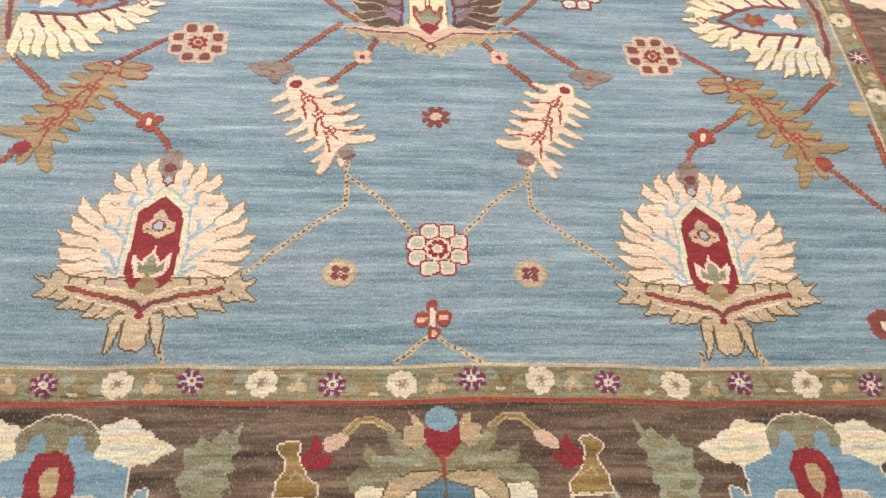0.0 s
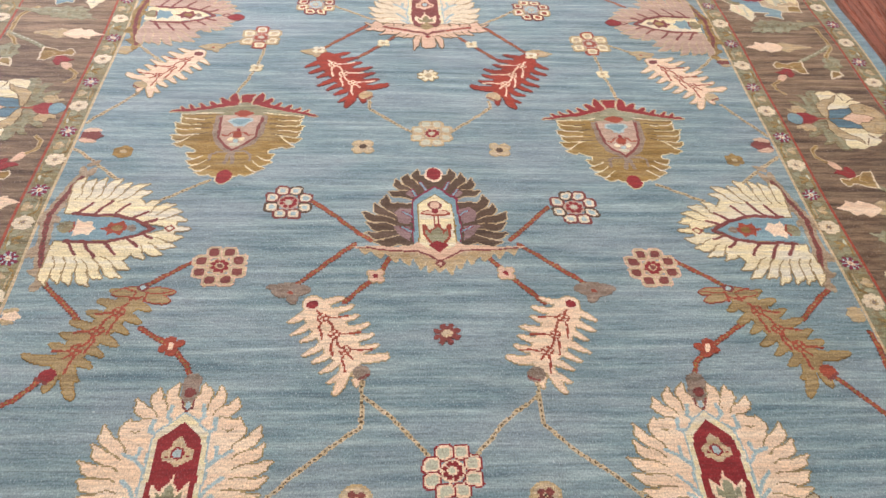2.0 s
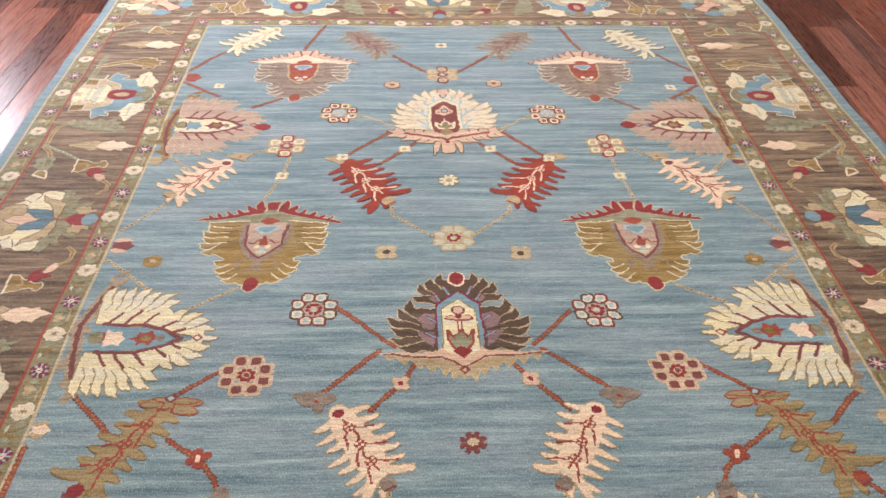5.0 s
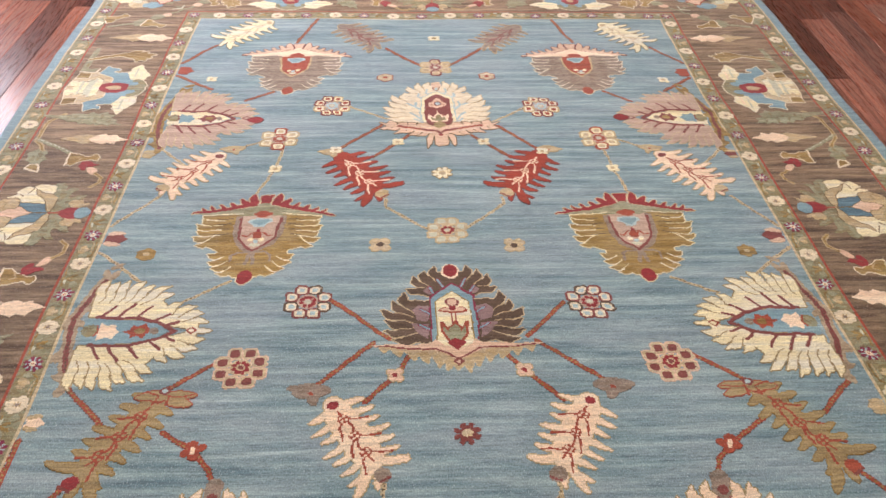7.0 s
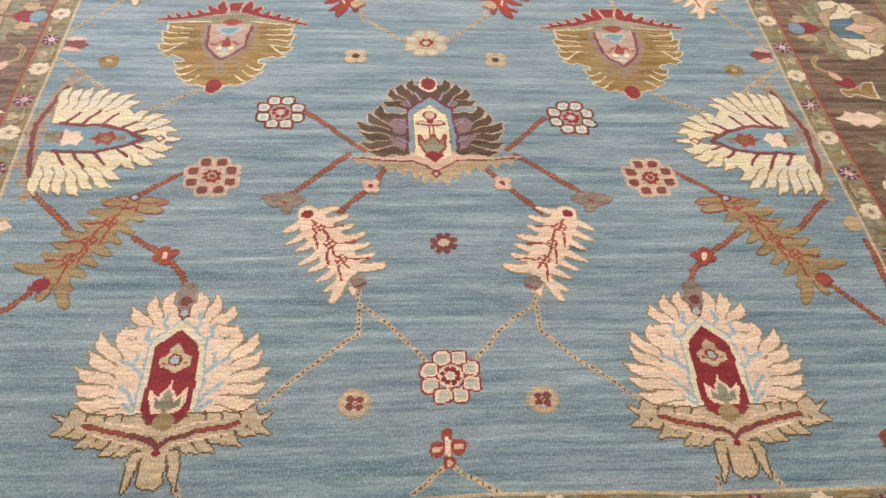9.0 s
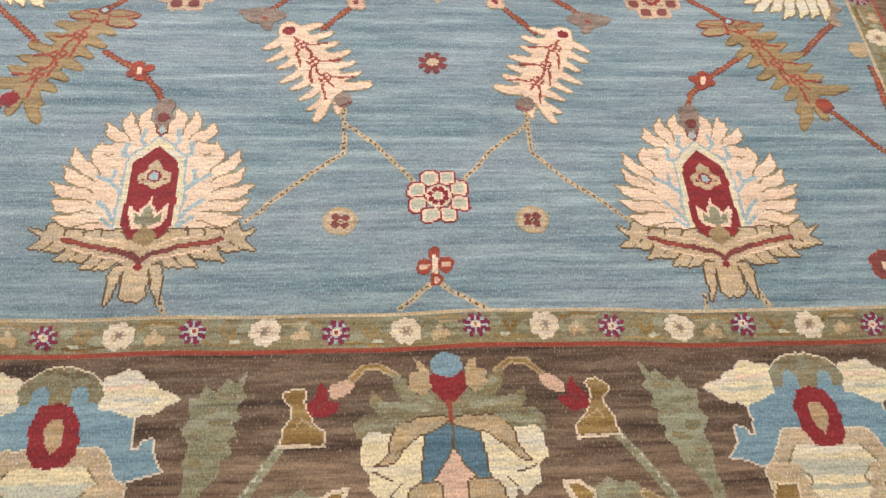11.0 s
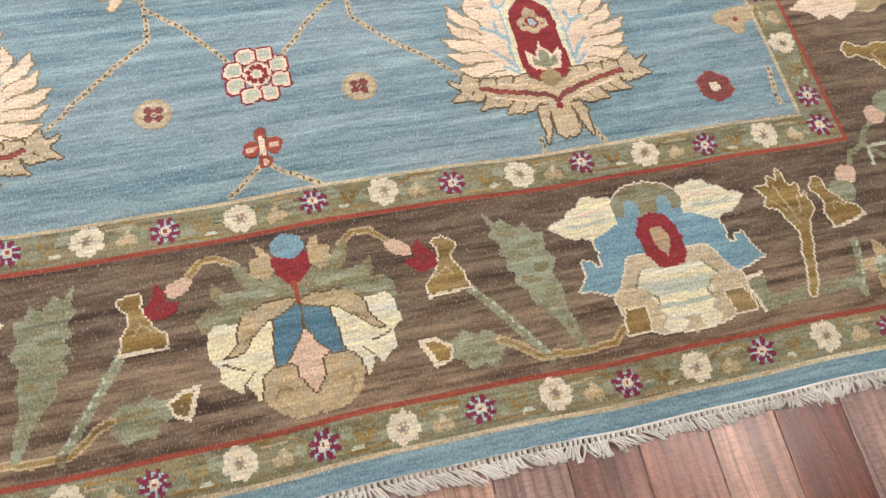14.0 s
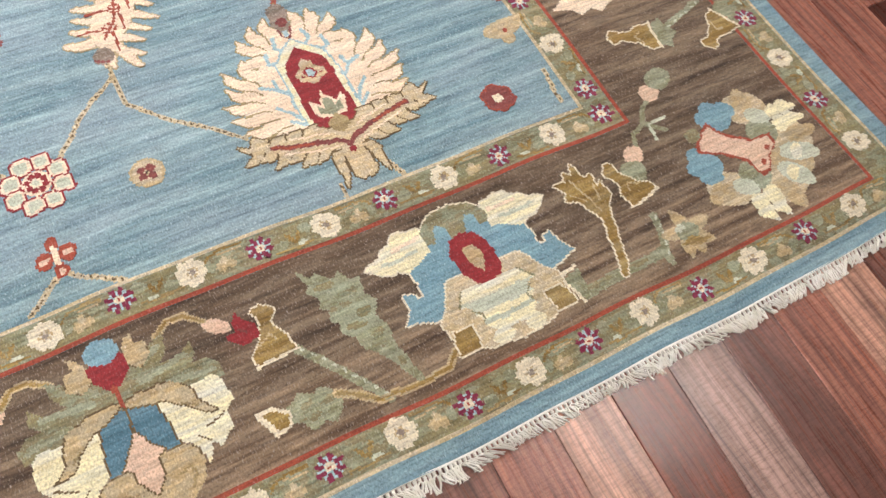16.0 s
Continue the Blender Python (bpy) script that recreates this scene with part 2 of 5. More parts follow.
def glow(name, colour, strength):
    m, n, l, b = nodes_of(name)
    b.inputs["Base Color"].default_value = (0.8, 0.8, 0.8, 1)
    b.inputs["Emission Color"].default_value = (*colour, 1)
    b.inputs["Emission Strength"].default_value = strength
    return m


m_wall = plain("wall_paint", "6e655c")
m_ceiling = plain("ceiling_paint", "a39e96")
m_white = plain("white_enamel", "e6e6e4", 0.45)
m_glow = glow("lamp_diffuser", (1.0, 0.915, 0.845), LAMP)
m_under = plain("floor_screed", "3c2a24", 0.9)


# ---- mesh helpers ----
def mesh_of(name, verts, faces, material):
    me = bpy.data.meshes.new(name)
    me.from_pydata(verts, [], faces)
    me.materials.append(material)
    me.update()
    return me


def box_mesh(name, x0, x1, y0, y1, z0, z1, material, bevel=0.0):
    bm = bmesh.new()
    bmesh.ops.create_cube(bm, size=1.0)
    for v in bm.verts:
        v.co = Vector(((x0 + x1) / 2 + v.co.x * (x1 - x0), (y0 + y1) / 2 + v.co.y * (y1 - y0), (z0 + z1) / 2 + v.co.z * (z1 - z0)))
    if bevel:
        bmesh.ops.bevel(bm, geom=bm.edges[:], offset=bevel, segments=1, affect="EDGES")
    me = bpy.data.meshes.new(name)
    bm.to_mesh(me)
    bm.free()
    me.materials.append(material)
    return me


def child(name, me, parent, label=""):
    ob = new(name, me)
    ob.parent = parent
    return tagged(ob, label)


# ---- the room ----
RX0, RX1, RY0, RY1, RH = -3.05, 3.9, -3.0, 9.3, 3.0
WY0, WY1, WZ0, WZ1 = 4.3, 6.0, 1.15, 2.45     # the window in the west wall
tagged(new("ceiling", box_mesh("ceiling", RX0 - 0.2, RX1 + 0.2, RY0 - 0.2, RY1 + 0.2, RH, RH + 0.15, m_ceiling)), "plain grey painted showroom ceiling", "ceiling", kind="structure")
for nm, a in (("wall_east", (RX1, RX1 + 0.2, RY0 - 0.2, RY1 + 0.2)), ("wall_north", (RX0, RX1, RY1, RY1 + 0.2)), ("wall_south", (RX0, RX1, RY0 - 0.2, RY0))):
    tagged(new(nm, box_mesh(nm, *a, -0.06, RH, m_wall)), "plain brown-grey painted showroom wall", "wall", kind="structure")
vs, fs = [], []
for y0, y1, z0, z1 in ((RY0 - 0.2, WY0, -0.06, RH), (WY1, RY1 + 0.2, -0.06, RH), (WY0, WY1, -0.06, WZ0), (WY0, WY1, WZ1, RH)):
    i = len(vs)
    vs += [(x, y, z) for x in (RX0 - 0.2, RX0) for y in (y0, y1) for z in (z0, z1)]
    fs += [tuple(i + k for k in q) for q in ((0, 1, 3, 2), (4, 6, 7, 5), (0, 4, 5, 1), (2, 3, 7, 6), (0, 2, 6, 4), (1, 5, 7, 3))]
tagged(new("wall_west", mesh_of("wall_west", vs, fs, m_wall)), "brown-grey painted wall with a window", "wall", kind="structure")
win = tagged(new("window_1", box_mesh("window_sill", RX0 - 0.195, RX0 + 0.04, WY0 + 0.003, WY1 - 0.003, WZ0 + 0.002, WZ0 + 0.03, m_white)), "white framed window letting in cool daylight", "window", kind="structure")
for y in (WY0 + 0.03, (WY0 + WY1) / 2, WY1 - 0.03):
    child("window_frame", box_mesh("window_frame", RX0 - 0.12, RX0 - 0.07, y - 0.025, y + 0.025, WZ0 + 0.033, WZ1 - 0.003, m_white, 0.004), win)
day = bpy.data.lights.new("daylight", "AREA")
day.shape, day.size, day.size_y, day.energy, day.color = "RECTANGLE", WY1 - WY0, WZ1 - WZ0, WINDOW, (0.86, 0.84, 1.0)
lamp = new("daylight", day)
lamp.matrix_world = look((RX0 - 0.19, (WY0 + WY1) / 2, (WZ0 + WZ1) / 2), (RX0 + 2, (WY0 + WY1) / 2, (WZ0 + WZ1) / 2))


def troffer():
    ob = new("ceiling_light", box_mesh("ceiling_light", -0.32, 0.32, -0.25, 0.25, -0.02, 0.0, m_white, 0.004))
    child("diffuser", box_mesh("diffuser", -0.28, 0.28, -0.21, 0.21, -0.026, -0.0205, m_glow), ob)
    return tagged(ob, "white surface-mounted ceiling light with a glowing diffuser", "ceiling light", "ceiling lights")


first = troffer()
first.matrix_world = pose(-0.15, 0.70, RH)
for x in (-2.45, -0.15, 2.15):
    for y in (0.70, 3.15, 5.60, 8.05):
        if (x, y) != (-0.15, 0.70):
            copy_thing(first, pose(x, y, RH))

# ---- the rug: a knot grid, warped and waved as it lies ----
K = 0.0035      # one knot
TOP = 0.009     # height of the pile
FX, FY0, FY1 = 1.024, 0.840, 3.782      # the blue field
rug = tagged(new("area_rug"), "hand-knotted blue wool rug with floral palmettes and brown border", "rug")


def warp(x, y):
    """How the rug lies: the east border fans out towards the near end, the edges wander, the pile rolls a little."""
    x, y = np.asarray(x, float), np.asarray(y, float)
    s = np.clip((1.9 - y) / 1.1, 0, 1)
    x2 = x + np.clip((x - 1.06) / 0.43, 0, 1.3) * 0.045 * s * s * (3 - 2 * s)
    x2 = x2 + 0.0025 * np.sin(5.1 * y + 0.7) + 0.0018 * np.sin(11.3 * y + 2.0)
    y2 = y + 0.0025 * np.sin(4.3 * x + 1.1) + 0.0022 * np.sin(9.7 * x) + 0.0012 * np.sin(23.0 * x + 0.4)
    z = 0.0016 * np.sin(6.0 * x + 1.3 * y) + 0.0014 * np.sin(2.7 * y - 3.1 * x + 1.0) + 0.0010 * np.sin(13.0 * y + 2.0 * x)
    z = z + 0.004 * np.exp(-((x + 0.055) / 0.035) ** 2) * np.exp(-((y - 1.62) / 0.16) ** 2)
    z = z + 0.005 * np.exp(-((y - 3.03 + 0.06 * x) / 0.055) ** 2) * (0.6 + 0.4 * np.sin(2.1 * x + 0.5)) + 0.004 * np.exp(-((y - 3.50 - 0.05 * x) / 0.06) ** 2)
    return x2, y2, z + 0.003


def lay(name, x, y, z, faces, material, parent, origin=None, label=""):
    """A mesh of the rug from flat coordinates, warped; its origin is its middle."""
    x2, y2, z2 = warp(x, y)
    ox, oy = (float(np.mean(x2)), float(np.mean(y2))) if origin is None else origin
    me = mesh_of(name, np.column_stack((x2 - ox, y2 - oy, z2 + z)).tolist(), faces, material)
    ob = new(name, me)
    ob.location = (ox, oy, 0)
    ob.parent = parent
    return tagged(ob, label)


def sheet(name, spans, material, lift, label="", kind="", skirt=False):
    """Rectangles (x0, x1, y0, y1) of pile in one mesh, cut fine enough to follow the waves."""
    xs, ys, faces, zs, base = [], [], [], [], 0
    for x0, x1, y0, y1 in spans:
        gx = np.linspace(x0, x1, max(2, int((x1 - x0) / 0.03) + 2))
        gy = np.linspace(y0, y1, max(2, int((y1 - y0) / 0.03) + 2))
        a, b = np.meshgrid(gx, gy)
        nx, ny = len(gx), len(gy)
        xs.append(a.ravel()), ys.append(b.ravel()), zs.append(np.full(a.size, TOP + lift))
        faces += [(base + j * nx + i, base + j * nx + i + 1, base + (j + 1) * nx + i + 1, base + (j + 1) * nx + i) for j in range(ny - 1) for i in range(nx - 1)]
        if skirt:
            rim = [i for i in range(nx)] + [j * nx + nx - 1 for j in range(1, ny)] + [(ny - 1) * nx + i for i in range(nx - 2, -1, -1)] + [j * nx for j in range(ny - 2, 0, -1)]
            low = base + a.size
            xs.append(a.ravel()[rim]), ys.append(b.ravel()[rim]), zs.append(np.full(len(rim), -0.007))
            m = len(rim)
            faces += [(base + rim[i], low + i, low + (i + 1) % m, base + rim[(i + 1) % m]) for i in range(m)]
            base += m
        base += a.size
    return lay(name, np.concatenate(xs), np.concatenate(ys), np.concatenate(zs), faces, material, rug, (0, 0), label)


def frame_spans(a, b):
    """The four strips between the outer rectangle a and the inner one b, each (x0, x1, y0, y1)."""
    return [(a[0], a[1], a[2], b[2]), (a[0], a[1], b[3], a[3]), (a[0], b[0], b[2], b[3]), (b[1], a[1], b[2], b[3])]


R = [(-FX, FX, FY0, FY1)]
for dl, dr, dy in ((0.008, 0.008, 0.007), (0.060, 0.060, 0.062), (0.008, 0.008, 0.009), (0.315, 0.345, 0.334), (0.008, 0.008, 0.009), (0.070, 0.070, 0.062), (0.007, 0.007, 0.008), (0.035, 0.038, 0.034)):
    q = R[-1]
    R.append((q[0] - dl, q[1] + dr, q[2] - dy, q[3] + dy))
sheet("rug_backing", [R[8]], WOOL["edge"], -0.004, skirt=True)
sheet("field", [R[0]], WOOL["blue"], 0.0, "sky-blue field with uneven dye bands")
sheet("inner_line", frame_spans(R[1], R[0]), WOOL["beige"], 0.0005)
sheet("inner_guard", frame_spans(R[2], R[1]), WOOL["moss"], 0.0, "moss-green guard band")
sheet("red_line", frame_spans(R[3], R[2]), WOOL["rust"], 0.0005)
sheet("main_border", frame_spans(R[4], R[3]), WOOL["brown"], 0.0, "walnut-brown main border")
sheet("red_line", frame_spans(R[5], R[4]), WOOL["rust"], 0.0005)
sheet("outer_guard", frame_spans(R[6], R[5]), WOOL["moss"], 0.0, "moss-green guard band")
sheet("outer_line", frame_spans(R[7], R[6]), WOOL["beige"], 0.0005)
sheet("edge_band", frame_spans(R[8], R[7]), WOOL["edge"], 0.0, "plain blue edge band")


# ---- weaving motifs on the knot grid ----
class Canvas:
    """A patch of knots. Shapes are given in the motif's own metres; mirror draws both halves."""

    def __init__(self, cx, cy, rx, ry, rot=0.0, flip=1, size=1.0, seed=0):
        i0, i1 = math.floor((cx - rx) / K), math.ceil((cx + rx) / K)
        j0, j1 = math.floor((cy - ry) / K), math.ceil((cy + ry) / K)
        self.x0, self.y0 = i0 * K, j0 * K
        gx, gy = np.meshgrid((np.arange(i0, i1) + 0.5) * K - cx, (np.arange(j0, j1) + 0.5) * K - cy)
        c, s = math.cos(radians(rot)), math.sin(radians(rot))
        u, v = (gx * c + gy * s) * flip / size, (-gx * s + gy * c) / size
        g = np.random.RandomState(seed)
        p = g.uniform(0, 6.28, 8)
        w = 0.0010
        self.u = u + w * np.sin(48 * v + p[0]) + w * np.sin(95 * u + 60 * v + p[1]) + w * 0.8 * np.sin(170 * v + p[2])
        self.v = v + w * np.sin(52 * u + p[3]) + w * np.sin(90 * v - 66 * u + p[4]) + w * 0.8 * np.sin(160 * u + p[5])
        self.img = np.zeros(u.shape, np.int8)
        self.mirror = False

    def uv(self):
        return (np.abs(self.u) if self.mirror else self.u), self.v

    def put(self, mask, col):
        self.img[mask] = COLS.index(col)

    def poly(self, pts, col, soft=False):
        if soft:
            q, n = [], len(pts)
            for i in range(n):
                a, b, c, d = (np.array(pts[(i + k) % n], float) for k in (-1, 0, 1, 2))
                for t in (0, 0.25, 0.5, 0.75):
                    q.append(0.5 * (2 * b + (c - a) * t + (2 * a - 5 * b + 4 * c - d) * t * t + (3 * b - a - 3 * c + d) * t ** 3))
            pts = q
        u, v = self.uv()
        inside = np.zeros(u.shape, bool)
        for (x1, y1), (x2, y2) in zip(pts, list(pts[1:]) + [pts[0]]):
            if y1 != y2:
                inside ^= ((y1 > v) != (y2 > v)) & (u < (x2 - x1) * (v - y1) / (y2 - y1) + x1)
        self.put(inside, col)

    def ell(self, x, y, rx, ry, col):
        u, v = self.uv()
        self.put(((u - x) / rx) ** 2 + ((v - y) / ry) ** 2 < 1, col)

    def line(self, pts, w, col, dash=None):
        u, v = self.uv()
        run = 0.0
        for (x1, y1), (x2, y2) in zip(pts, pts[1:]):
            dx, dy = x2 - x1, y2 - y1
            n = math.hypot(dx, dy) or 1e-6
            a = ((u - x1) * dx + (v - y1) * dy) / n
            d = np.hypot(u - x1 - np.clip(a, 0, n) * dx / n, v - y1 - np.clip(a, 0, n) * dy / n)
            m = d < w / 2
            if dash:
                m &= ((a + run) % dash) < dash * 0.5
            self.put(m, col)
            run += n

    def leaf(self, x, y, ang, length, width, col, curl=0.0, fat=0.6):
        """A pointed leaf from (x, y) along ang degrees; curl bends its tip."""
        u, v = self.uv()
        c, s = math.cos(radians(ang)), math.sin(radians(ang))
        a, b = (u - x) * c + (v - y) * s, -(u - x) * s + (v - y) * c
        t = np.clip(a / length, 0, 1)
        b = b - curl * length * t * t
        prof = (t + 0.04) ** 0.5 * np.clip(1 - t, 0, 1) ** fat
        self.put((a > 0) & (a < length) & (np.abs(b) < width * prof), col)

    def comb(self, pts, n, h, col, hook=0.3):
        """n hooked lobes along the open line pts, standing out to the right of its direction and bent onwards along it; returns the notches."""
        seg = [math.dist(p, q) for p, q in zip(pts, pts[1:])]
        total, marks = sum(seg), []
        for k in range(n + 1):
            s = total * k / n
            for (p, q), ln in zip(zip(pts, pts[1:]), seg):
                if s <= ln + 1e-9:
                    break
                s -= ln
            marks.append((p[0] + (q[0] - p[0]) * s / ln, p[1] + (q[1] - p[1]) * s / ln))
        notches = []
        for k, (a, b) in enumerate(zip(marks, marks[1:])):
            dx, dy = b[0] - a[0], b[1] - a[1]
            ln = math.hypot(dx, dy)
            nx, ny = dy / ln * h, -dx / ln * h
            tall = 1.0 + 0.18 * math.sin(k * 2.7 + n)
            lobe = [(-0.15, -0.9), (0.02, 0.05), (0.12, 0.55), (0.42, 0.86), (0.80, 0.92), (0.98 + hook, 1.12), (0.96 + hook * 0.3, 0.62), (0.86, 0.28), (1.0, 0.0), (1.0, -0.9)]
            self.poly([(a[0] + dx * t + nx * e * tall, a[1] + dy * t + ny * e * tall) for t, e in lobe], col)
            notches.append((b[0], b[1], nx / h, ny / h, dx / ln, dy / ln))
        return notches

    def slits(self, notches, length, col, lean=0.5, width=0.0036):
        """Lines that run on from the notches into the leaf."""
        for x, y, nx, ny, tx, ty in notches:
            self.line([(x + nx * 0.008, y + ny * 0.008), (x - nx * length * 0.5 - tx * length * lean * 0.3, y - ny * length * 0.5 - ty * length * lean * 0.3), (x - nx * length - tx * length * lean, y - ny * length - ty * length * lean)], width, col)

    def grow(self, mask):
        m = mask.copy()
        m[1:] |= mask[:-1]
        m[:-1] |= mask[1:]
        m[:, 1:] |= mask[:, :-1]
        m[:, :-1] |= mask[:, 1:]
        return m

    def ring(self, col, n=1, of=None):
        """n knots of col round what is woven so far (or round one colour)."""
        for _ in range(n):
            m = self.img > 0 if of is None else np.isin(self.img, [COLS.index(o) for o in of.split()])
            self.put(self.grow(m) & (self.img == 0), col)
            of = None if of is None else of + " " + col

    def seam(self, a, b, col):
        """One knot of col where colour a meets colour b."""
        ia, ib = COLS.index(a), COLS.index(b)
        self.put((self.img == ia) & self.grow(self.img == ib), col)


COLS = [""] + sorted(WOOL)
made = [0]


def knots(name, mask, x0, y0, material, parent, lift, origin):
    """One patch of one colour: a quad for each knot, with the cut side of the pile round it."""
    rows, cols_ = mask.shape
    w = cols_ + 1
    jj, ii = np.nonzero(mask)
    a = jj * w + ii
    quads = np.column_stack((a, a + 1, a + w + 1, a + w))
    pad = np.pad(mask, 1)
    sides = []
    for dj, di, p, q in ((-1, 0, 0, 1), (0, 1, 1, 2), (1, 0, 2, 3), (0, -1, 3, 0)):
        out = ~pad[jj + 1 + dj, ii + 1 + di]
        sides.append(quads[out][:, (q, p)])
    sides = np.vstack(sides)
    used, inv = np.unique(quads, return_inverse=True)
    quads = inv.reshape(quads.shape)
    rim, inv2 = np.unique(sides, return_inverse=True)
    low = len(used) + inv2.reshape(sides.shape)
    top = np.searchsorted(used, sides)
    walls = np.column_stack((top[:, 0], top[:, 1], low[:, 1], low[:, 0]))
    every = np.concatenate((used, rim))
    gi, gj = every % w + round(x0 / K), every // w + round(y0 / K)
    x = gi * K + 0.0004 * np.sin(gi * 12.9898 + gj * 78.233)
    y = gj * K + 0.0004 * np.sin(gi * 39.346 + gj * 11.135)
    z = np.concatenate((np.full(len(used), TOP + lift), np.full(len(rim), TOP - 0.001)))
    return lay(name, x, y, z, quads.tolist() + walls.tolist(), material, parent, origin)


def pieces(mask, least):
    """The separate patches of a colour, largest first; patches too small to tell apart come together at the end."""
    left = {(int(j), int(i)) for j, i in zip(*np.nonzero(mask))}
    big, small = [], []
    while left:
        todo = [left.pop()]
        got = []
        while todo:
            j, i = todo.pop()
            got.append((j, i))
            for q in ((j + 1, i), (j - 1, i), (j, i + 1), (j, i - 1), (j + 1, i + 1), (j - 1, i - 1), (j + 1, i - 1), (j - 1, i + 1)):
                if q in left:
                    left.remove(q)
                    todo.append(q)
        if len(got) >= least:
            big.append(got)
        else:
            small += got
    big.sort(key=lambda g: (-len(g), min(g)))
    out = []
    for g in big + ([small] if small else []):
        one = np.zeros(mask.shape, bool)
        jj, ii = zip(*g)
        one[list(jj), list(ii)] = True
        out.append(one)
    return out, bool(small)


def weave(name, draw, cx, cy, rx, ry, rot=0.0, flip=1, size=1.0, lift=0.0012, label="", least=24, **kw):
    """Draws a motif on its canvas and lays it into the rug: its largest patch is the part, the other patches lie in it."""
    made[0] += 1
    c = Canvas(cx, cy, rx, ry, rot, flip, size, made[0])
    draw(c, **kw)
    ox, oy, _ = (float(v) for v in warp(cx, cy))
    patches = []
    for i in range(1, len(COLS)):
        if (c.img == i).any():
            got, tail = pieces(c.img == i, least)
            patches += [(int(one.sum()), i, one, tail and k == len(got) - 1) for k, one in enumerate(got)]
    patches.sort(key=lambda p: (p[3], -p[0]))
    main = None
    for _, i, one, rest in patches:
        ob = knots(name if main is None else COLS[i] + "_inlay", one, c.x0, c.y0, WOOL[COLS[i]], main or rug, lift, (ox, oy))
        if main is None:
            main = tagged(ob, label)
        else:
            ob.location = (0, 0, 0)
            if rest:
                tagged(ob, kind="stuff")
    return main


# ---- motifs of the field ----
def calyx_of(c, body, stripe):
    """The winged calyx under a palmette: tufted above, hooked teeth below, a striped rib, a square foot between two legs."""
    before = c.img.copy()
    c.poly([(0, -0.100), (0.030, -0.096), (0.050, -0.078), (0.140, -0.082), (0.190, -0.080), (0.222, -0.066), (0.200, -0.086), (0.150, -0.108), (0.100, -0.124), (0.050, -0.142), (0, -0.166)], body)
    teeth = c.comb([(0.040, -0.142), (0.100, -0.122), (0.150, -0.106), (0.194, -0.086)], 6, 0.032, body, 0.30)
    tufts = c.comb([(0.186, -0.080), (0.130, -0.078), (0.046, -0.082)], 4, 0.008, body, 0.1)
    c.poly([(0.020, -0.156), (0.042, -0.156), (0.052, -0.180), (0.048, -0.244), (0.036, -0.216), (0.030, -0.182)], body)
    c.poly([(0, -0.150), (0.022, -0.160), (0.024, -0.226), (0.010, -0.234), (0, -0.230)], body)
    new_ = c.img != before
    c.put(c.grow(new_) & ~new_, "bark")
    c.slits(tufts[:-1], 0.006, "bark", 0.2)
    c.line([(0, -0.146), (0.020, -0.130), (0.060, -0.118), (0.150, -0.096)], 0.0120, stripe)
    c.line([(0.070, -0.116), (0.150, -0.096)], 0.0065, "rust")
    c.ell(0, -0.158, 0.009, 0.007, "red")


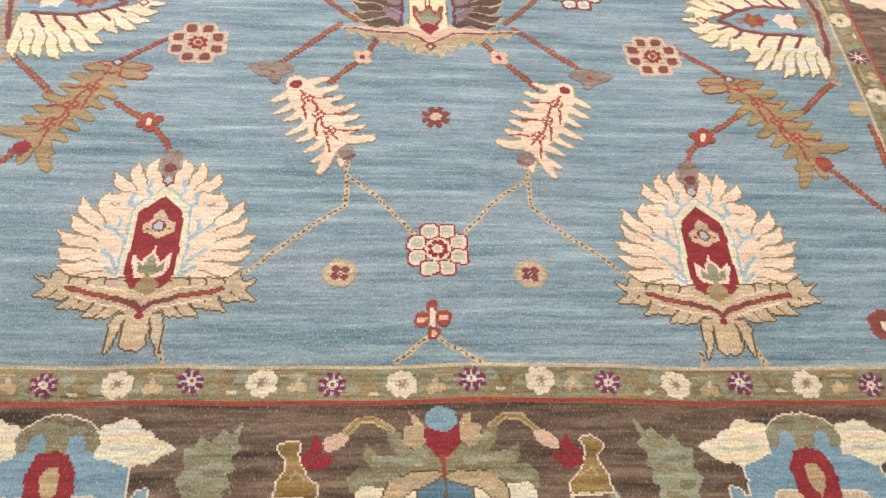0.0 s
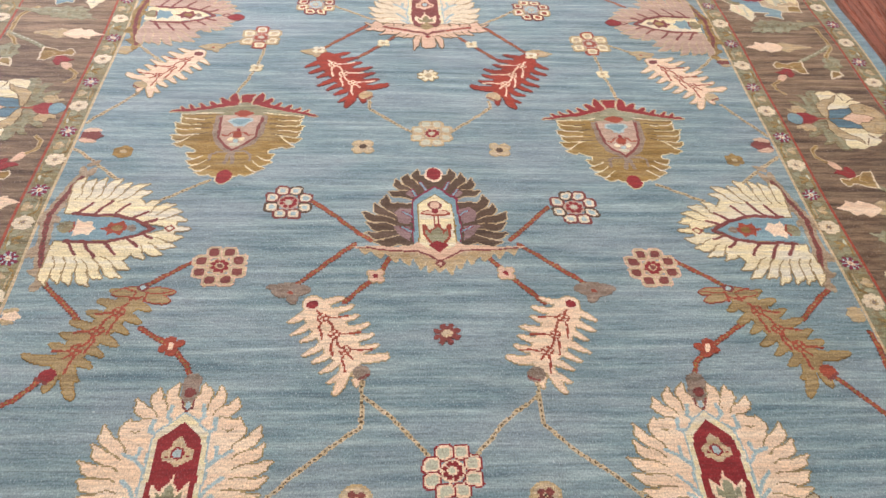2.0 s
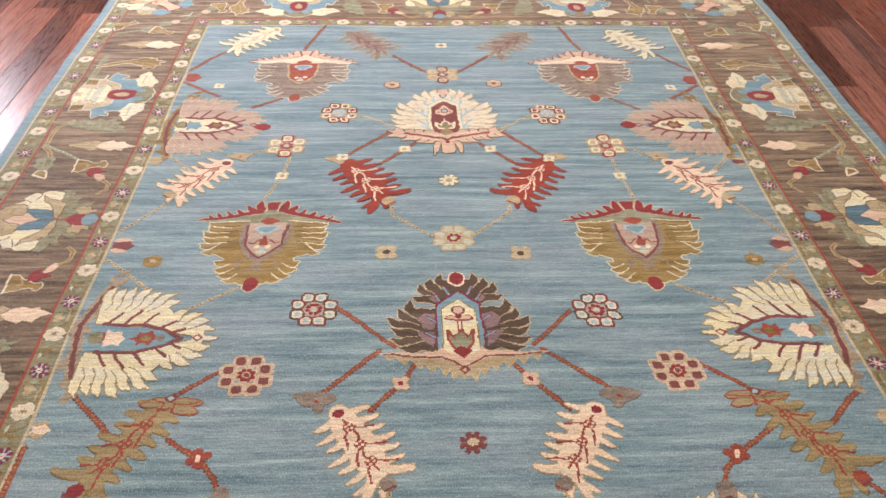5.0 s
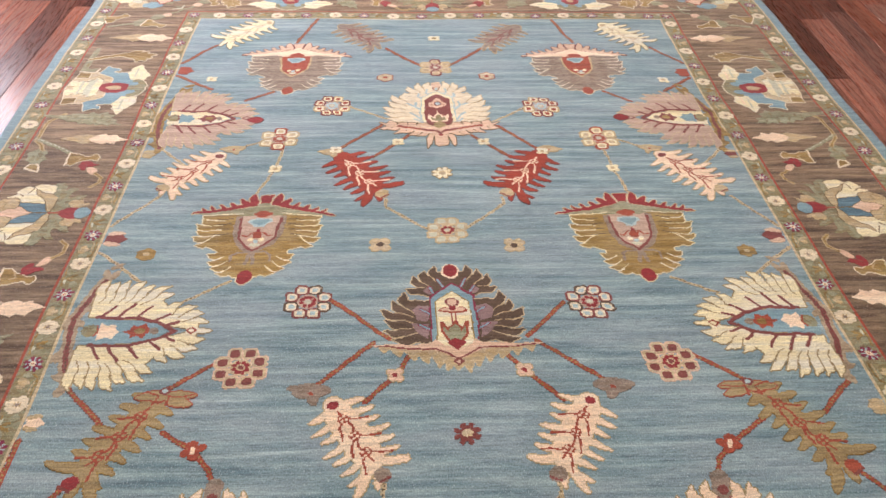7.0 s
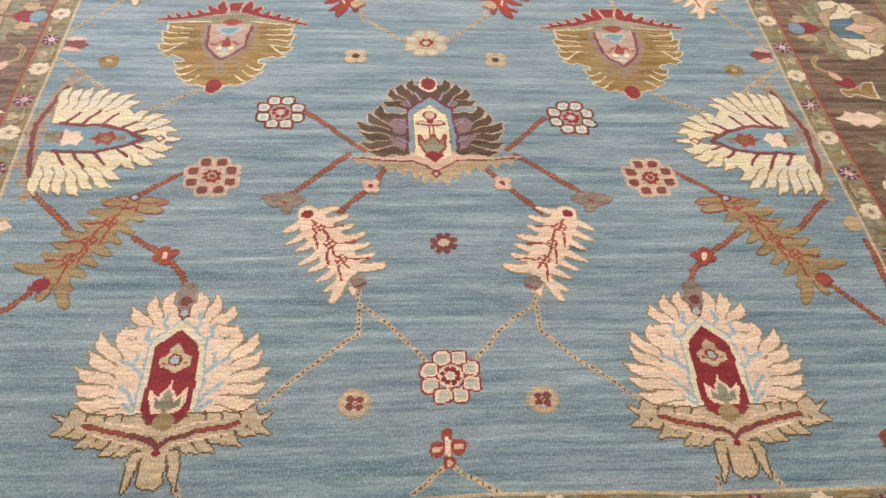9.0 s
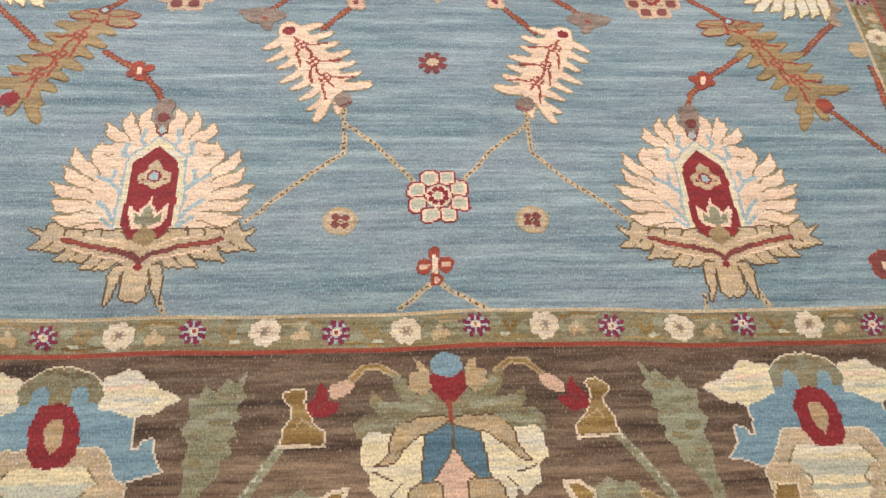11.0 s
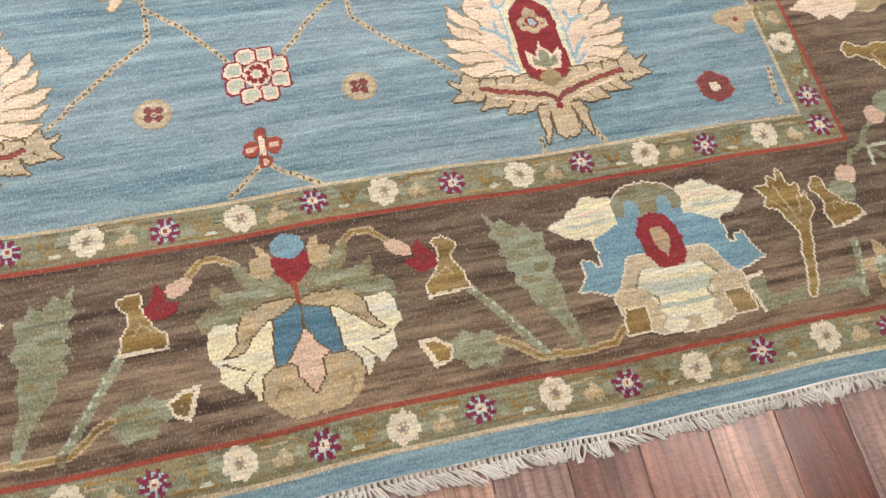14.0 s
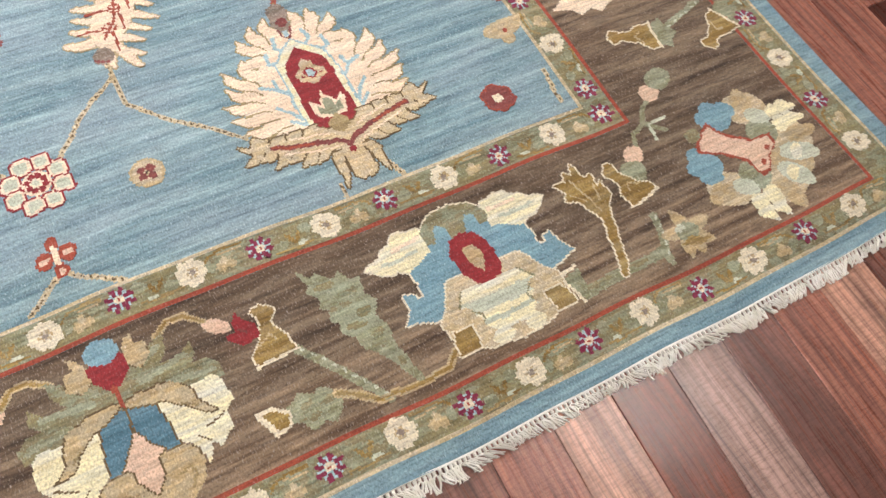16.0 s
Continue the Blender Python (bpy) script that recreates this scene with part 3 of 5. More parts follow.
def palmette(c, petal, edge, heart, rim, calyx, stripe, accent, cup, bud, ball="straw"):
    """Two tiers of ragged, hooked leaves round a six-sided heart, on a winged calyx."""
    c.mirror = True
    c.poly([(0, 0.165), (0.018, 0.202), (0.046, 0.192), (0.076, 0.172), (0.092, 0.146), (0.080, 0.120), (0.100, 0.108), (0.128, 0.088), (0.146, 0.055), (0.149, 0.015), (0.138, -0.036), (0.114, -0.082), (0.05, -0.10), (0, -0.10)], petal)
    side = c.comb([(0.110, -0.086), (0.138, -0.038), (0.150, 0.010), (0.147, 0.054), (0.128, 0.088), (0.100, 0.110)], 7, 0.044, petal, 0.30)
    top = c.comb([(0.080, 0.118), (0.092, 0.144), (0.076, 0.172), (0.046, 0.192), (0.018, 0.202)], 4, 0.040, petal, 0.18)
    c.ring(edge)
    c.slits(side[:-1], 0.030, edge), c.slits(top[:-1], 0.022, edge)
    # forked veins that leave the rim of the heart
    for q in (((0.026, 0.135), (0.040, 0.150), (0.034, 0.178)), ((0.056, 0.105), (0.070, 0.114), (0.066, 0.142)), ((0.064, 0.020), (0.084, 0.044), (0.112, 0.060)), ((0.084, 0.044), (0.080, 0.070)), ((0.066, -0.050), (0.082, -0.022), (0.102, -0.004)), ((0.066, -0.066), (0.088, -0.046))):
        c.line(q, 0.0085, accent)
    c.poly([(0, 0.166), (0.060, 0.108), (0.068, 0.0), (0.064, -0.066), (0.05, -0.11), (0, -0.11)], accent)
    c.poly([(0, 0.160), (0.056, 0.104), (0.062, 0.0), (0.060, -0.066), (0.05, -0.11), (0, -0.11)], rim)
    c.poly([(0, 0.137), (0.045, 0.092), (0.049, 0.040), (0.050, -0.060), (0.042, -0.092), (0.020, -0.102), (0, -0.102)], heart)
    c.poly([(0, 0.102), (0.014, 0.086), (0.016, 0.074), (0.033, 0.062), (0.031, 0.040), (0.015, 0.036), (0, 0.024)], calyx)
    c.ell(0, 0.058, 0.0145, 0.0150, heart), c.ell(0, 0.058, 0.0095, 0.0100, "ice"), c.ell(0.021, 0.050, 0.004, 0.003, heart)
    c.poly([(0, 0.012), (0.005, -0.012), (0.015, -0.020), (0.018, -0.034), (0.037, -0.014), (0.038, -0.040), (0.028, -0.068), (0, -0.072)], "cream")
    c.poly([(0, -0.014), (0.010, -0.024), (0.013, -0.044), (0.028, -0.032), (0.025, -0.056), (0, -0.066)], cup)
    calyx_of(c, calyx, stripe)
    c.poly([(0, -0.062), (0.023, -0.084), (0.018, -0.102), (0, -0.114)], ball)
    c.line([(0.034, -0.106), (0.07, -0.096), (0.11, -0.086)], 0.0042, petal), c.line([(0.03, -0.142), (0.08, -0.132), (0.13, -0.116)], 0.0042, petal)
    c.poly([(0, 0.240), (0.015, 0.236), (0.021, 0.210), (0.012, 0.190), (0, 0.184)], bud)
    c.line([(0.014, 0.194), (0.010, 0.174), (0, 0.164)], 0.005, "maroon"), c.ell(0, 0.181, 0.007, 0.010, "ice")


def dark_palmette(c):
    """Two tiers of dark brown curling leaves and a red bud over a blue arch with an ivory heart."""
    c.mirror = True
    c.v = (c.v + 0.19) / 0.94 - 0.19
    c.poly([(0.03, 0.06), (0.10, 0.072), (0.124, 0.062), (0.148, 0.034), (0.152, -0.010), (0.144, -0.060), (0.110, -0.094), (0.08, -0.106), (0, -0.10)], "umber")
    c.poly([(0, 0.195), (0.034, 0.190), (0.065, 0.165), (0.096, 0.132), (0.094, 0.104), (0.070, 0.088), (0.05, 0.08), (0, 0.09)], "umber")
    side = c.comb([(0.112, -0.102), (0.142, -0.062), (0.152, -0.010), (0.146, 0.036), (0.110, 0.068)], 6, 0.036, "umber", 0.36)
    top = c.comb([(0.088, 0.096), (0.098, 0.130), (0.064, 0.166), (0.030, 0.190)], 4, 0.032, "umber", 0.20)
    c.ring("beige")
    c.slits(side[:-1], 0.040, "tan", 0.35), c.slits(top[:-1], 0.022, "tan", 0.3)
    c.poly([(0.06, 0.04), (0.090, 0.050), (0.110, 0.030), (0.100, -0.010), (0.07, -0.020)], "mauve"), c.poly([(0.07, -0.030), (0.116, -0.024), (0.100, -0.060), (0.07, -0.090)], "mauve"), c.poly([(0.042, 0.096), (0.060, 0.130), (0.080, 0.112), (0.066, 0.094)], "mauve")
    for q in (((0.024, 0.122), (0.040, 0.160)), ((0.048, 0.096), (0.062, 0.124)), ((0.060, 0.010), (0.086, 0.034)), ((0.060, -0.055), (0.092, -0.032))):
        c.line(q, 0.011, "plum"), c.line(q, 0.0060, "sky")
    c.poly([(0, 0.146), (0.062, 0.086), (0.066, -0.06), (0.06, -0.11), (0, -0.11)], "plum")
    c.poly([(0, 0.138), (0.057, 0.080), (0.061, -0.06), (0.06, -0.11), (0, -0.11)], "sky")
    c.poly([(0, 0.108), (0.048, 0.060), (0.051, -0.115), (0, -0.13)], "olive")
    c.poly([(0, 0.104), (0.045, 0.058), (0.0465, -0.115), (0, -0.13)], "ivory")
    c.ell(0, 0.058, 0.018, 0.020, "maroon"), c.ell(0, 0.060, 0.013, 0.015, "pale"), c.ell(0, 0.026, 0.040, 0.014, "rust"), c.ell(0, 0.028, 0.033, 0.009, "pale"), c.ell(0, 0.034, 0.009, 0.010, "red")
    c.line([(0.006, 0.010), (0.006, -0.03)], 0.0042, "red")
    c.poly([(0, -0.012), (0.010, -0.036), (0.020, -0.046), (0.030, -0.020), (0.040, -0.024), (0.036, -0.070), (0.022, -0.100), (0, -0.105)], "rust"), c.poly([(0, -0.032), (0.012, -0.046), (0.016, -0.062), (0.030, -0.040), (0.028, -0.070), (0.014, -0.096), (0, -0.100)], "sage")
    before = c.img.copy()
    c.poly([(0, -0.15), (0.205, -0.112), (0.190, -0.140), (0.172, -0.124), (0.150, -0.156), (0.140, -0.130), (0.112, -0.168), (0.104, -0.142), (0.078, -0.182), (0.070, -0.150), (0.050, -0.200), (0.038, -0.168), (0.028, -0.216), (0.014, -0.190), (0, -0.21)], "tan")
    c.put(c.grow(c.img != before) & (c.img == 0), "beige")
    c.poly([(0.03, -0.118), (0.052, -0.094), (0.066, -0.108), (0.224, -0.110), (0.215, -0.116), (0.110, -0.128), (0.06, -0.135), (0, -0.172), (0, -0.130)], "pale")
    c.line([(0.205, -0.115), (0.10, -0.127), (0.055, -0.130), (0, -0.168)], 0.0062, "maroon")
    c.poly([(0, -0.084), (0.027, -0.106), (0, -0.136)], "red")
    c.poly([(0, -0.160), (0.014, -0.178), (0, -0.196)], "maroon"), c.ell(0, -0.178, 0.005, 0.006, "pale")
    c.ell(0, 0.196, 0.026, 0.034, "cream"), c.ell(0, 0.199, 0.021, 0.029, "red")


def crowned(c, crown, crown_edge, leaf, edge, panel, rim, ball, band):
    """A hanging palmette in two tiers of stacked leaves, a framed panel and a thin toothed crown along the top."""
    c.mirror = True
    c.poly([(0, 0.12), (0.150, 0.108), (0.158, 0.06), (0.156, -0.030), (0.138, -0.054), (0.106, -0.068), (0.100, -0.078), (0.104, -0.090), (0.096, -0.124), (0.066, -0.156), (0.035, -0.188), (0, -0.19)], leaf)
    side = c.comb([(0.134, -0.052), (0.156, -0.030), (0.160, 0.030), (0.152, 0.106)], 6, 0.026, leaf, 0.12)
    foot = c.comb([(0.044, -0.180), (0.074, -0.148), (0.094, -0.120), (0.102, -0.084)], 4, 0.024, leaf, 0.10)
    c.ring(edge)
    c.slits(side[:-1], 0.046, edge, -0.05), c.slits(foot[:-1], 0.024, edge, -0.1)
    for y in (0.086, 0.060, 0.034, 0.008):
        c.line([(0.088, y), (0.130, y - 0.004)], 0.0034, "umber")
    c.line([(0.016, -0.080), (0.040, -0.078), (0.056, -0.092), (0.056, -0.120)], 0.008, "grey"), c.line([(0, -0.07), (0.012, -0.130)], 0.012, "grey")
    c.poly([(0.078, 0.100), (0.075, 0.010), (0.055, -0.045), (0, -0.094), (0, 0.105)], "grey")
    c.poly([(0.066, 0.090), (0.056, -0.010), (0.034, -0.045), (0, -0.078), (0, 0.105)], rim)
    c.poly([(0.058, 0.105), (0.049, -0.008), (0.026, -0.042), (0, -0.066), (0, 0.105)], panel)
    c.poly([(0, 0.090), (0.032, 0.086), (0.038, 0.070), (0.020, 0.056), (0.016, 0.044), (0, 0.042)], "ice"), c.poly([(0, 0.084), (0.026, 0.080), (0.028, 0.070), (0.013, 0.058), (0, 0.050)], "sky")
    c.line([(0, 0.018), (0.018, 0.014), (0.030, -0.002), (0.044, 0.002)], 0.0055, "rust"), c.poly([(0, 0.020), (0.014, 0.008), (0.012, -0.012), (0, -0.014)], "rust"), c.ell(0, 0.026, 0.006, 0.008, "red")
    c.ell(0.017, -0.020, 0.009, 0.009, "ivory"), c.ell(0, -0.028, 0.009, 0.008, "ice"), c.ell(0, -0.044, 0.016, 0.008, "mint")
    c.poly([(0, 0.165), (0.06, 0.142), (0.14, 0.122), (0.200, 0.110), (0.16, 0.100), (0.08, 0.108), (0.05, 0.100), (0, 0.104)], band)
    c.line([(0.06, 0.114), (0.13, 0.106), (0.175, 0.102)], 0.0042, edge)
    c.ell(0, 0.110, 0.022, 0.017, "rust"), c.leaf(0.0, 0.110, 0, 0.030, 0.02, "rust")
    before = c.img.copy()
    c.poly([(0.020, 0.158), (0.10, 0.132), (0.165, 0.116), (0.222, 0.106), (0.214, 0.116), (0.165, 0.128), (0.105, 0.148), (0.03, 0.176)], crown)
    for x, y, ang, ln, wide in ((0.026, 0.160, 54, 0.056, 0.026), (0.044, 0.158, 22, 0.046, 0.022), (0.080, 0.144, 24, 0.036, 0.015), (0.114, 0.135, 24, 0.033, 0.013), (0.146, 0.127, 24, 0.030, 0.012), (0.174, 0.119, 24, 0.026, 0.010)):
        c.leaf(x, y, ang, ln, wide, crown, 0.35, 0.5)
    c.poly([(0, 0.210), (0.022, 0.210), (0.014, 0.165), (0, 0.165)], crown)
    new_ = c.img != before
    c.put(c.grow(new_) & (c.img == 0), crown_edge)
    c.ell(0, 0.158, 0.016, 0.013, band)
    c.ell(0, -0.190, 0.021, 0.030, ball)
    c.put(c.grow(c.img == COLS.index(ball)) & (c.img == 0), edge)


def half_palmette(c, petal, edge, vein, lens, gem, bud):
    """A side palmette that points to the middle of the rug: a comb of small hooked petals round a lens."""
    c.mirror = True
    c.poly([(0, 0.145), (0.020, 0.146), (0.054, 0.122), (0.084, 0.086), (0.086, 0.058), (0.118, 0.036), (0.146, -0.020), (0.154, -0.070), (0.148, -0.142), (0.055, -0.145), (0.045, 0)], petal)
    side = c.comb([(0.138, -0.150), (0.150, -0.070), (0.142, -0.020), (0.112, 0.034)], 7, 0.050, petal, 0.22)
    nose = c.comb([(0.084, 0.050), (0.080, 0.086), (0.052, 0.122), (0.018, 0.142)], 4, 0.034, petal, 0.22)
    c.leaf(0, 0.12, 90, 0.065, 0.016, petal, 0.0, 0.5)
    c.ring(edge)
    c.slits(side[:-1], 0.034, edge, 0.5), c.slits(nose[:-1], 0.022, edge, 0.4)
    c.poly([(0, 0.074), (0.028, 0.035), (0.044, -0.03), (0.046, -0.145), (0, -0.150)], lens)
    c.line([(0, 0.090), (0.032, 0.044), (0.052, -0.020), (0.052, -0.120)], 0.0115, vein)
    for a, b in (((0.040, 0.034), (0.066, 0.064)), ((0.052, -0.02), (0.096, 0.012)), ((0.054, -0.070), (0.106, -0.036)), ((0.052, -0.112), (0.098, -0.084)), ((0.020, 0.06), (0.036, 0.095))):
        c.line([a, b], 0.0085, vein)
    c.line([(0.0, 0.118), (0.011, 0.132), (0.0, 0.146)], 0.0045, gem)
    c.poly([(0, 0.045), (0.010, 0.018), (0.030, 0.010), (0.018, -0.008), (0.026, -0.022), (0.008, -0.028), (0, -0.045)], gem)
    c.ell(0, 0.0, 0.011, 0.014, "olive"), c.ell(0, 0.035, 0.012, 0.012, "grey")
    c.poly([(0, -0.050), (0.010, -0.062), (0.026, -0.068), (0.022, -0.088), (0.034, -0.105), (0, -0.112)], bud)
    c.ell(0, -0.128, 0.024, 0.022, "moss"), c.line([(0.0, -0.108), (0.02, -0.115)], 0.005, gem)


def bracket(c, pts, body, vein):
    """The scrolled leaf behind a side palmette."""
    c.line(pts, 0.034, body)
    for i, (x, y) in enumerate(pts):
        c.leaf(x, y, 100 if i == 0 else 250, 0.045, 0.026, body)
        c.leaf(x, y, 40 - 90 * i, 0.050, 0.024, body, 0.3)
        c.leaf(x, y + 0.05, 20 - 60 * i, 0.042, 0.018, body, 0.3)
    c.line(pts, 0.0135, vein), c.line(pts, 0.003, "umber", 0.012)


def feather(c, body, edge, vein, eye, tail, pairs=7, reach=1.0):
    """A drooping feather leaf: short barbs that sag and hook up again, a spine with three knotted flowers."""
    k = reach
    c.poly([(0.0, 0.142), (0.024, 0.128), (0.036 * k, 0.07), (0.037 * k, -0.04), (0.016, -0.092), (-0.016, -0.092), (-0.036 * k, -0.04), (-0.036 * k, 0.07), (-0.018, 0.128)], body, True)
    for i in range(pairs):
        y = 0.118 - i * 0.20 / (pairs - 1)
        ln = (0.072 - 0.003 * abs(i - 3) + 0.006 * math.sin(i * 2.4)) * k
        c.leaf(0.010, y, -30, ln * 1.04, 0.0175, body, 0.24, 0.62)
        c.leaf(-0.010, y - 0.010, 206, ln, 0.0175, body, -0.30, 0.62)
    c.leaf(0.008, -0.070, -50, 0.074, 0.020, body, 0.35, 0.45), c.leaf(-0.010, -0.066, 244, 0.096, 0.022, body, -0.30, 0.45), c.leaf(-0.002, -0.08, 262, 0.070, 0.018, body, -0.2, 0.5)
    c.ring(edge)
    c.line([(0, 0.095), (0.008, 0.04), (-0.006, -0.02), (0.004, -0.075)], 0.0055, vein)
    for i, y in enumerate((0.068, 0.010, -0.045)):
        c.line([(0, y), (0.026 * k, y - 0.012), (0.054 * k, y - 0.026)], 0.0055, vein)
        c.line([(0, y), (-0.018 * k, y - 0.022), (-0.030 * k, y - 0.054)], 0.0055, vein)
        c.ell(0, y, 0.0140, 0.0140, vein)
        for dx, dy in ((-0.0055, -0.0055), (0.0055, -0.0055), (-0.0055, 0.0055), (0.0055, 0.0055)):
            c.ell(dx, y + dy, 0.0036, 0.0036, body)
    c.ell(0.0, 0.118, 0.015, 0.012, eye)
    if tail:
        c.ell(0.0, -0.118, 0.020 * min(1, reach + 0.1), 0.021 * min(1, reach + 0.1), tail), c.line([(-0.012, -0.132), (0.012, -0.132)], 0.006, "maroon")


def rosette(c, petal, inner, edge, core, alt=None, n=8):
    """Petals of squared knots, each with its own outline and eye, round a small core."""
    r = 0.0190 if n == 8 else 0.0235

    def square(x, y, h, col):
        c.poly([(x - h, y - h * 0.6), (x - h * 0.6, y - h), (x + h * 0.6, y - h), (x + h, y - h * 0.6), (x + h, y + h * 0.6), (x + h * 0.6, y + h), (x - h * 0.6, y + h), (x - h, y + h * 0.6)], col)

    for i in range(n):
        a = 2 * math.pi * (i + 0.5) / n
        x, y = 0.0455 * math.cos(a), 0.0475 * math.sin(a)
        if alt:
            square(x, y, r, alt if i % 3 == 1 else edge), square(x, y, r * 0.70, petal), square(x, y, r * 0.40, inner)
        else:
            square(x, y, r * 1.04, edge), square(x, y, r * 0.86, petal), square(x, y, r * 0.60, inner)
    c.ell(0, 0, 0.026, 0.026, "rose" if alt else petal)
    for i in range(8):
        a = math.pi * (i + 0.5) / 4
        c.ell(0.016 * math.cos(a), 0.016 * math.sin(a), 0.0062, 0.0062, core)
    c.ell(0, 0, 0.0075, 0.0075, "mint" if alt else inner)


def floret(c, petal, core, edge=None, n=4, r=0.016):
    """A small field flower."""
    for i in range(n):
        a = 2 * math.pi * (i + 0.5) / n
        c.ell(r * math.cos(a), r * math.sin(a), r * 0.72, r * 0.72, petal)
    if edge:
        c.ring(edge)
    c.ell(0, 0, r * 0.55, r * 0.55, core)


def daisy(c, petal, core, edge):
    for i in range(8):
        a = 2 * math.pi * (i + 0.5) / 8
        c.line([(0.014 * math.cos(a), 0.014 * math.sin(a)), (0.024 * math.cos(a), 0.024 * math.sin(a))], 0.0125, petal)
    c.ell(0, 0, 0.011, 0.011, core)
    if edge:
        c.ring(edge)


def halo(c):
    c.ell(0, 0, 0.033, 0.032, "tan"), c.ell(0, 0, 0.028, 0.026, "beige")
    for x, y in ((-0.009, -0.008), (0.009, -0.008), (-0.009, 0.008), (0.009, 0.008)):
        c.ell(x, y, 0.0085, 0.0075, "maroon")
    c.ell(0, 0, 0.003, 0.003, "umber")


def spindle(c):
    """The upright flower at the middle of the near edge."""
    c.ell(0, 0.028, 0.012, 0.014, "rust"), c.ell(0, -0.028, 0.012, 0.014, "rust"), c.ell(0.020, 0.002, 0.015, 0.018, "rust"), c.ell(-0.020, 0.002, 0.015, 0.018, "rust")
    c.ell(0.021, 0.002, 0.010, 0.006, "pale"), c.ell(-0.021, 0.002, 0.010, 0.006, "pale"), c.ell(0, 0.003, 0.007, 0.022, "cream"), c.ell(0, -0.03, 0.005, 0.007, "pale")


def bud_at_edge(c, body, tip):
    c.poly([(-0.03, 0.018), (0.012, 0.024), (0.034, 0.0), (0.012, -0.024), (-0.03, -0.018)], body)
    c.leaf(-0.03, 0.02, 20, 0.05, 0.022, tip, -0.2), c.leaf(-0.03, -0.02, -20, 0.05, 0.022, tip, 0.2)


def joint(c):
    """A red flower on a stem."""
    for x, y in ((-0.016, 0), (0.016, 0), (0, 0.018), (0, -0.018)):
        c.ell(x, y, 0.014, 0.011, "rust")
    c.ell(0, 0, 0.006, 0.012, "cream")


def knob(c, body, tip):
    c.ell(0, 0.005, 0.021, 0.026, body), c.ell(0, -0.022, 0.012, 0.012, tip)


def twig(c, body):
    c.leaf(-0.045, 0, 10, 0.095, 0.05, body), c.leaf(0.0, 0.0, 160, 0.06, 0.03, body, 0.2), c.leaf(0, 0, -60, 0.04, 0.03, body), c.ell(0, 0, 0.006, 0.006, "rust")


def cap(c):
    """The leafy head of the long gold feathers."""
    c.leaf(-0.01, -0.012, 18, 0.085, 0.030, "straw", -0.25), c.leaf(0.01, -0.012, 165, 0.075, 0.030, "straw", 0.25), c.leaf(0.01, -0.02, -12, 0.065, 0.026, "straw")
    c.ring("rust")
    c.line([(-0.012, -0.006), (-0.05, 0.006)], 0.005, "rust"), c.line([(0.01, -0.006), (0.045, -0.010), (0.07, -0.004)], 0.005, "rust"), c.line([(-0.012, -0.012), (-0.02, -0.034)], 0.005, "rust"), c.line([(0.012, -0.012), (0.012, -0.036)], 0.005, "rust")
    c.ell(0, 0.008, 0.014, 0.012, "maroon"), c.ell(0, 0.008, 0.007, 0.006, "ice")


def vine(pts, kind="fine"):
    """A stem of two twisted colours along pts."""
    xs, ys = [p[0] for p in pts], [p[1] for p in pts]
    cx, cy = (min(xs) + max(xs)) / 2, (min(ys) + max(ys)) / 2
    q = [(x - cx, y - cy) for x, y in pts]

    def draw(c):
        if kind == "fine":
            c.line(q, 0.0098, "beige"), c.line(q, 0.0040, "bark", 0.013)
        else:
            c.line(q, 0.0152, "umber", 0.011), c.line(q, 0.0118, "rust"), c.line(q, 0.0045, "olive", 0.013)
    weave("vine", draw, cx, cy, (max(xs) - min(xs)) / 2 + 0.02, (max(ys) - min(ys)) / 2 + 0.02, lift=0.0007)


# vines first: they lie lowest
for s, pts in ((-1, ((-0.187, 1.325), (-0.190, 1.204), (-0.310, 1.107), (-0.373, 1.039))), (1, ((0.199, 1.32), (0.197, 1.204), (0.265, 1.132), (0.375, 1.037)))):
    vine(pts)
for pts in (((-0.186, 1.285), (-0.132, 1.235), (-0.05, 1.135)), ((0.196, 1.28), (0.117, 1.21), (0.045, 1.125)),
            ((-0.078, 0.846), (-0.031, 0.886), (-0.012, 0.905)), ((0.076, 0.843), (0.006, 0.886), (-0.012, 0.905)),
            ((-0.514, 0.89), (-0.502, 0.845)), ((0.498, 0.87), (0.494, 0.845)), ((0.604, 0.88), (0.618, 0.845)),
            ((-1.018, 2.141), (-0.865, 2.012)), ((1.018, 2.140), (0.865, 2.002)), ((-0.62, 2.012), (-0.735, 1.930)), ((0.625, 2.004), (0.742, 1.935)),
            ((-0.193, 2.395), (-0.193, 2.352), (-0.065, 2.235)), ((0.178, 2.40), (0.181, 2.366), (0.05, 2.235)),
            ((-0.604, 2.44), (-0.563, 2.58), (-0.551, 2.72)), ((0.591, 2.43), (0.568, 2.569), (0.552, 2.73)),
            ((-0.902, 2.441), (-1.02, 2.265)), ((0.921, 2.40), (1.02, 2.240)), ((-0.635, 2.752), (-0.735, 2.695)), ((0.61, 2.755), (0.72, 2.690)),
            ((-0.330, 2.99), (-0.195, 2.90)), ((0.322, 2.975), (0.19, 2.876)), ((-0.974, 2.715), (-0.866, 2.603)), ((0.97, 2.69), (0.883, 2.588)),
            ((1.006, 0.955), (0.998, 0.87))):
    vine(pts)
